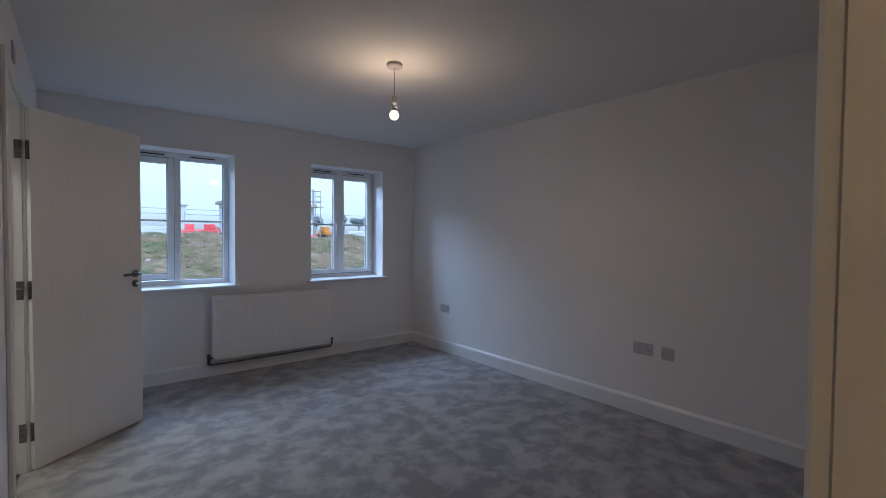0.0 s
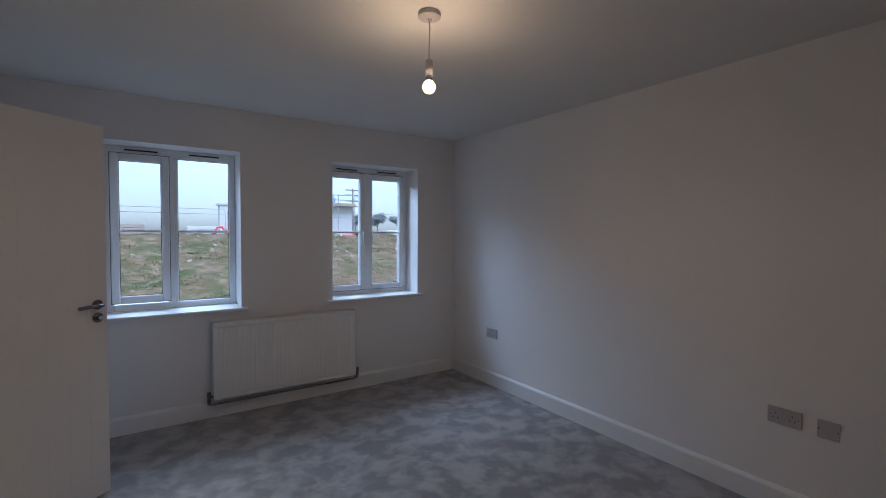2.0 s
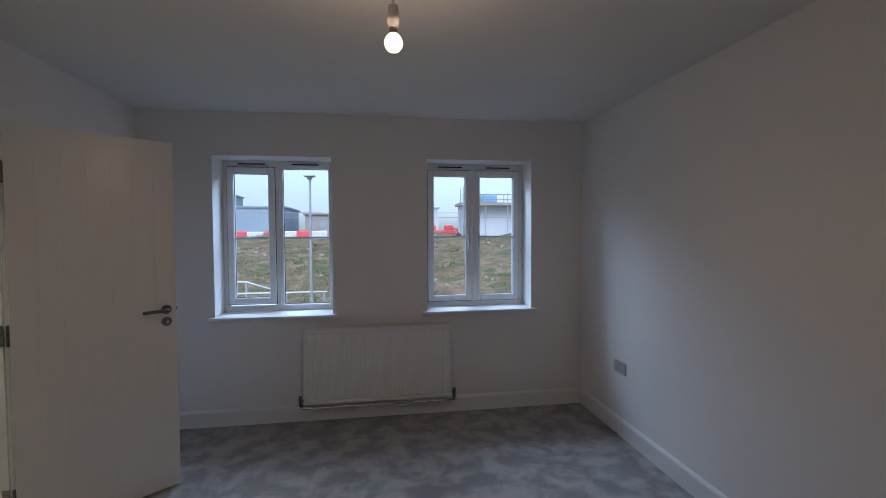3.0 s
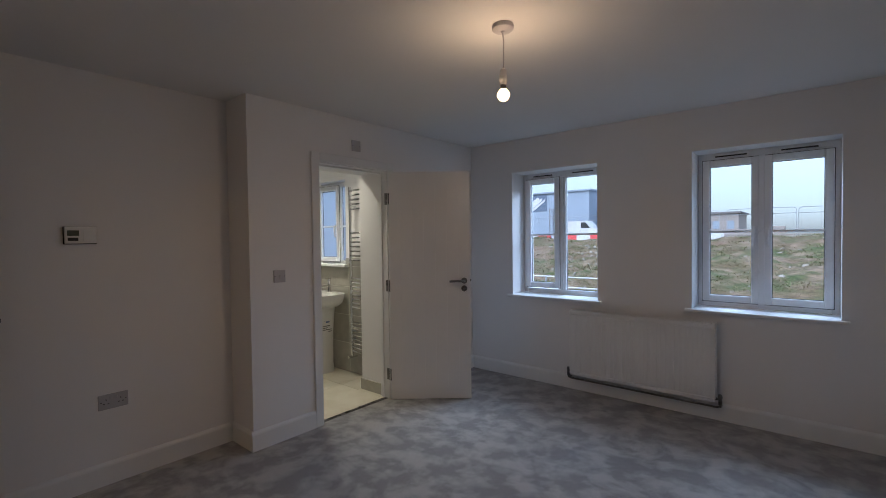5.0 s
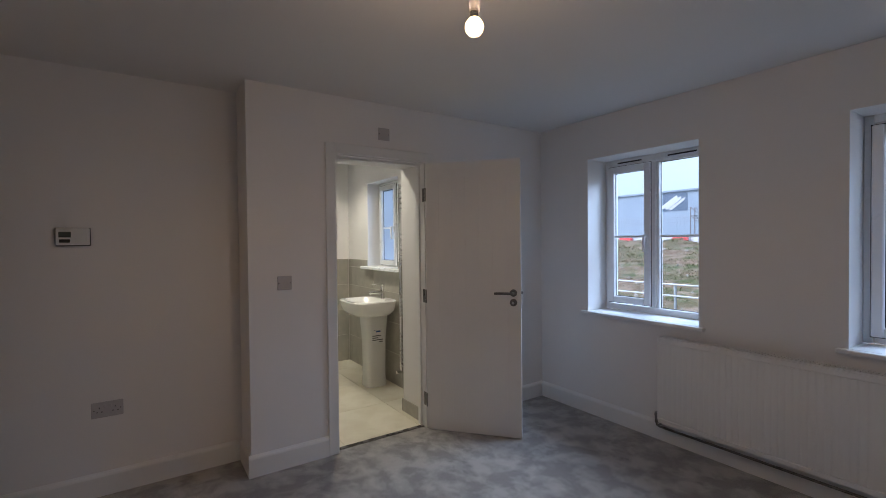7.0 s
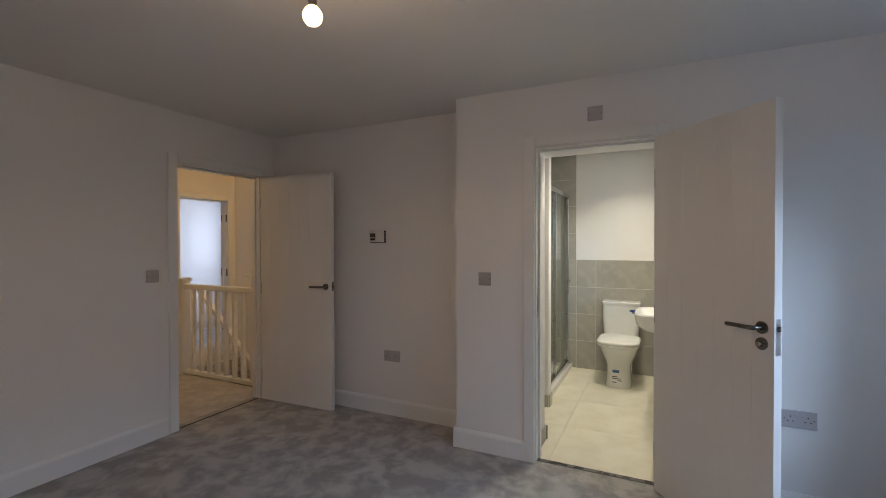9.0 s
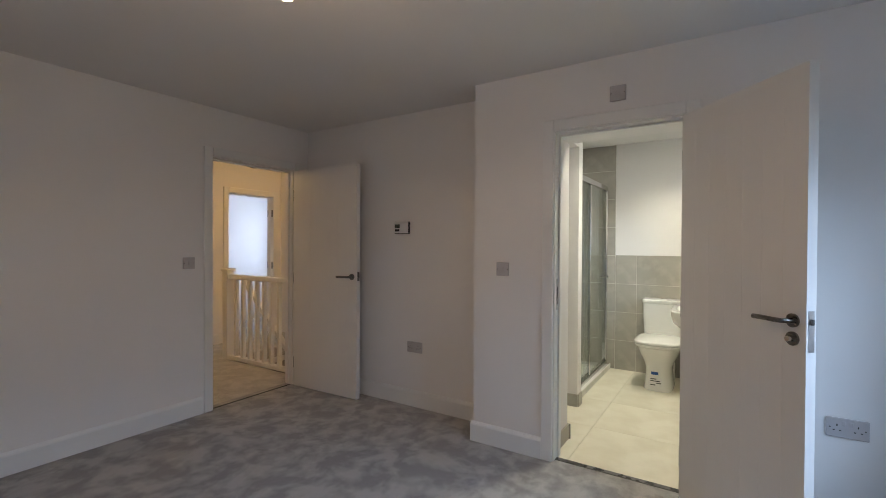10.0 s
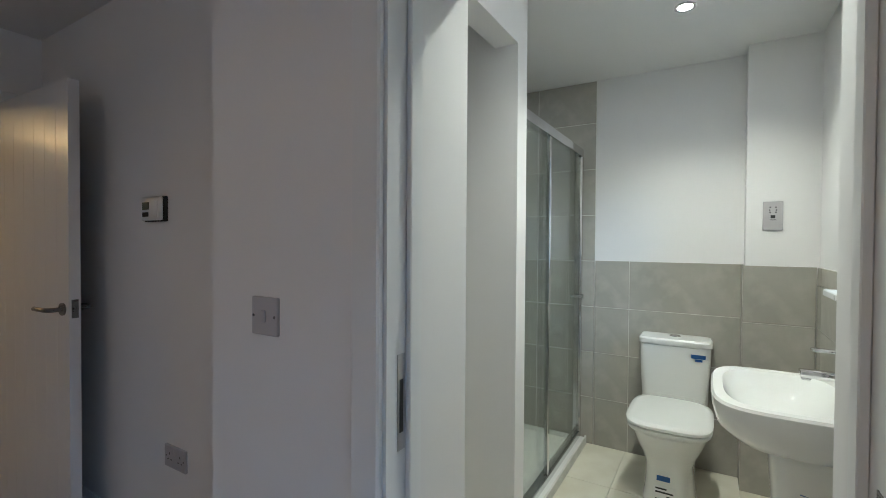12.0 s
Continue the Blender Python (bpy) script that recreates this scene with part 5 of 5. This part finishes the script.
bm = N()
rod(bm, (-1.3, 0, -0.27), (1.3, 0, 0.30), 0.07, 10)
part("pole", bm, PLANK, bp)


def storey_house(name, x0, x1, y0, y1, z1, mat, roof, label, wins=()):
    """A plain site building: walls, flat or parapet roof, windows."""
    z0 = 1.2
    h = thing(name, pose((x0 + x1) / 2, y0, z0), label, "building")
    w2, d = (x1 - x0) / 2, y1 - y0
    bm = N()
    box(bm, -w2, w2, 0, d, 0, z1 - z0)
    part("wall", bm, mat, h)
    bm = N()
    box(bm, -w2 - 0.25, w2 + 0.25, -0.25, d + 0.25, z1 - z0, z1 - z0 + 0.22)
    part("roof", bm, roof, h)
    for u, z, ww, hh in wins:
        bm = N()
        box(bm, u - ww / 2, u + ww / 2, -0.06, 0.1, z, z + hh)
        part("window", bm, CLAD, h)
    return h


wb = storey_house("unfinished_house", 9.0, 15.9, 37.6, 40.2, 3.72, WRAP, PLANK, "white unfinished house with scaffold platform on top")
for x in (-3.7, -1.85, 0.0, 1.85, 3.7):
    for y in (-1.0, 0.1):
        bm = N()
        rod(bm, (x, y, -0.1), (x, y, 3.45 + (0.5 if abs(x) > 3 else 0)), 0.04, 6)
        part("scaffold_pole", bm, GALV, wb)
for z in (2.45, 2.95, 3.35):
    bm = N()
    rod(bm, (-3.95, -1.0, z), (3.95, -1.0, z), 0.035, 6)
    part("scaffold_rail", bm, GALV, wb)
bm = N()
box(bm, -3.9, 3.9, -1.1, -0.3, 2.45, 2.52)
part("scaffold_boards", bm, PLANK, wb)
for x, w_, h_ in ((-2.9, 0.7, 0.75), (-1.2, 1.4, 0.7), (1.6, 1.1, 0.55)):
    bm = N()
    box(bm, x - w_ / 2, x + w_ / 2, 0.3, 1.3, 2.74, 2.74 + h_, 0.15, 2)
    part("sheeted_stack", bm, BLUESHEET, wb)

bd = storey_house("warehouse", -46, -21.0, 60, 84, 7.6, CLAD, CLAD, "blue-grey clad warehouse with pale diagonal stripes")
bm = N()
box(bm, 2.5, 6.3, -0.05, 0.02, 3.9, 6.25)
lg = part("sign_board", bm, SIGNBLUE, bd, "dark blue square sign board")
for q in range(3):
    bm = N()
    extrude_profile(bm, [(2.8 + q * 0.55, 4.55 - q * 0.16), (4.9 + q * 0.55, 5.95 - q * 0.16), (5.15 + q * 0.40, 5.60 - q * 0.16), (3.05 + q * 0.55, 4.20 - q * 0.1)], "y", -0.10, -0.045)
    part("stripe", bm, WHITEPL, lg, "pale diagonal stripe")
sc = thing("site_stairs", pose(-22.7, 57.5, 1.25), "dark steel site stairs with landings and rails", "stairs")
for q in range(8):
    bm = N()
    box(bm, -2.6 + q * 0.4, -2.2 + q * 0.4, -0.5, 0.5, 3.0 - q * 0.36 - 0.06, 3.0 - q * 0.36)
    part("tread", bm, DARKROOF, sc)
for y in (-0.5, 0.5):
    bm = N()
    rod(bm, (-2.6, y, 4.0), (0.8, y, 1.0), 0.05, 6)
    rod(bm, (-2.6, y, 3.0), (0.8, y, 0.0), 0.07, 6)
    rod(bm, (-2.6, y, 0.0), (-2.6, y, 4.0), 0.06, 6)
    part("side_rail", bm, DARKROOF, sc)
storey_house("long_shed", -20.4, -10.2, 63, 75, 4.85, CLAD, CLAD, "long low blue-grey shed beyond the road")
storey_house("half_built_house", -7.9, -4.7, 66, 74, 4.0, BRICKWORK, DARKROOF, "half-built brown brick house with dark roof", [(-0.8, 0.9, 0.7, 1.0), (0.8, 0.9, 0.7, 1.0)])
storey_house("white_tower", 9.9, 11.5, 70, 72, 5.2, WRAP, WRAP, "pale square tower behind the site")

# stacks of building material on the plateau
for x, y, w_, d_, h_, mat, lab in ((-1.4, 38, 2.4, 1.0, 0.7, BRICKWORK, "stack of pale brown blocks"), (1.6, 36, 3.2, 1.0, 0.35, PLANK, "flat stack of weathered boards"), (4.6, 40, 2.2, 1.2, 0.8, WRAP, "white-wrapped pallet of blocks"),
                                  (-5.6, 40, 2.6, 1.2, 0.5, WRAP, "white-wrapped pallet of blocks"), (0.0, 43, 2.0, 1.2, 0.9, BRICKWORK, "stack of pale brown blocks"), (19.4, 36, 2.6, 1.2, 0.6, WRAP, "white-wrapped pallet of blocks")):
    s = thing("material_stack", pose(x, y, land(x, y)), lab + " on bearers", "material stack", "stacks of material")
    for lev in range(3):
        bm = N()
        box(bm, -w_ / 2 + 0.05 * lev, w_ / 2 - 0.04 * lev, -d_ / 2, d_ / 2, 0.1 + lev * h_ / 3, 0.1 + (lev + 0.94) * h_ / 3, 0.02)
        part("layer", bm, mat, s)
    for u in (-w_ / 3, w_ / 3):
        bm = N()
        box(bm, u - 0.06, u + 0.06, -d_ / 2, d_ / 2, -0.05, 0.1)
        part("bearer", bm, PLANK, s)


def machine(x, y, rz, mat, label):
    """A small tracked digger."""
    m = thing("excavator", pose(x, y, land(x, y), 0, 0, rz) @ Matrix.Scale(0.6, 4), label, "excavator", "site machines")
    for sy in (-0.75, 0.75):
        bm = N()
        box(bm, -1.1, 1.1, sy - 0.2, sy + 0.2, 0.0, 0.5, 0.18, 3)
        part("track", bm, DARK, m, "black track")
    bm = N()
    box(bm, -1.1, 1.0, -0.8, 0.8, 0.55, 1.1, 0.12, 2)
    part("body", bm, mat, m)
    bm = N()
    box(bm, -0.3, 0.7, -0.7, 0.2, 1.1, 1.75, 0.12, 2)
    part("cab", bm, mat, m)
    bm = N()
    tube(bm, [(0.9, 0.4, 0.8), (1.3, 0.4, 1.35), (1.8, 0.4, 1.3), (2.1, 0.4, 0.6)], 0.11, 8)
    part("arm", bm, mat, m)
    bm = N()
    extrude_profile(bm, [(1.85, 0.65), (2.4, 0.65), (2.3, 0.12), (1.95, 0.05)], "y", 0.1, 0.7)
    part("bucket", bm, DARK, m)
    return m


machine(6.2, 35.6, 170, REDPL, "red tracked digger parked on the plateau")
machine(7.3, 36.2, 20, REDPL, "red tracked digger parked on the plateau")
machine(17.4, 38.0, 200, ORANGE, "orange tracked digger parked on the plateau")
# van on the road
vx, vy = -18.6, 52.0
vn = thing("van", pose(vx, vy, land(vx, vy) + 0.02), "white panel van parked on the site road", "van")
bm = N()
extrude_profile(bm, [(-2.4, 0.35), (-2.4, 2.05), (-2.2, 2.15), (0.8, 2.15), (1.5, 1.3), (2.3, 1.1), (2.45, 0.9), (2.45, 0.35)], "y", -0.95, 0.95)
part("body", bm, WHITEPL, vn)
for x in (-1.5, 1.5):
    for y in (-0.9, 0.9):
        bm = N()
        rod(bm, (x, y - 0.1, 0.33), (x, y + 0.1, 0.33), 0.33, 18)
        part("wheel", bm, DARK, vn)
bm = N()
extrude_profile(bm, [(0.2, 1.3), (0.2, 1.95), (0.75, 1.95), (1.3, 1.3)], "y", -0.96, -0.945)
part("side_window", bm, DARK, vn)

# utility pole
up_ = thing("utility_pole", pose(22.0, 52, 1.2), "timber utility pole with cross arms", "pole")
bm = N()
rod(bm, (0, 0, 0), (0, 0, 5.6), 0.13, 8, 0.09)
part("pole", bm, BARK, up_)
for z in (5.3, 4.7, 4.0):
    bm = N()
    box(bm, -0.9, 0.9, -0.06, 0.06, z, z + 0.12)
    part("cross_arm", bm, BARK, up_)


def bare_tree(x, y, h, seed, leafy):
    """A tapered trunk with forking limbs and a thin uneven crown."""
    r = random.Random(seed)
    t = thing("tree", pose(x, y, 1.2), "hazy winter tree beyond the site" if not leafy else "evergreen tree beyond the site, its colour paled for haze", "tree", "far trees")
    bm = N()
    tips = []

    def limb(p, d, length, rad, lev):
        q = p + d * length
        tube(bm, [p, (p + q) / 2 + Vector((r.uniform(-0.1, 0.1), r.uniform(-0.1, 0.1), 0)) * length * 0.3, q], rad, 5)
        if lev:
            for _ in range(4 if lev > 1 else 5):
                nd = (d + Vector((r.uniform(-0.9, 0.9), r.uniform(-0.9, 0.9), r.uniform(-0.1, 0.6)))).normalized()
                limb(p + d * length * r.uniform(0.6, 1.0), nd, length * r.uniform(0.45, 0.7), rad * 0.5, lev - 1)
        else:
            tips.append(q)
    limb(Vector((0, 0, 0)), Vector((0, 0, 1)), h * 0.30, h * 0.02, 4)
    part("trunk", bm, BARK, t)
    bm = N()
    for q in tips:
        for _ in range(12 if leafy else 4):
            c = q + Vector((r.gauss(0, 1), r.gauss(0, 1), r.gauss(0, 0.8))) * h * 0.04
            s = h * r.uniform(0.012, 0.03)
            a = Vector((r.uniform(-1, 1), r.uniform(-1, 1), r.uniform(-1, 1))).normalized()
            b = a.orthogonal().normalized()
            bm.faces.new([bm.verts.new(c + v) for v in (a * s, b * s, -a * s, -b * s)])
    part("crown", bm, LEAVES if leafy else BARK, t)


for i, (x, y, h, lf) in enumerate(((-44, 92, 10.5, 0), (-52, 96, 11.5, 0), (-37, 98, 9.5, 0), (20, 76, 9.0, 0), (30, 70, 5.0, 1), (35, 72, 5.6, 1), (40, 74, 5.2, 1), (45, 78, 6.0, 1), (33, 90, 6.5, 1), (26, 88, 5.5, 1))):
    bare_tree(x, y, h, 20 + i, lf)
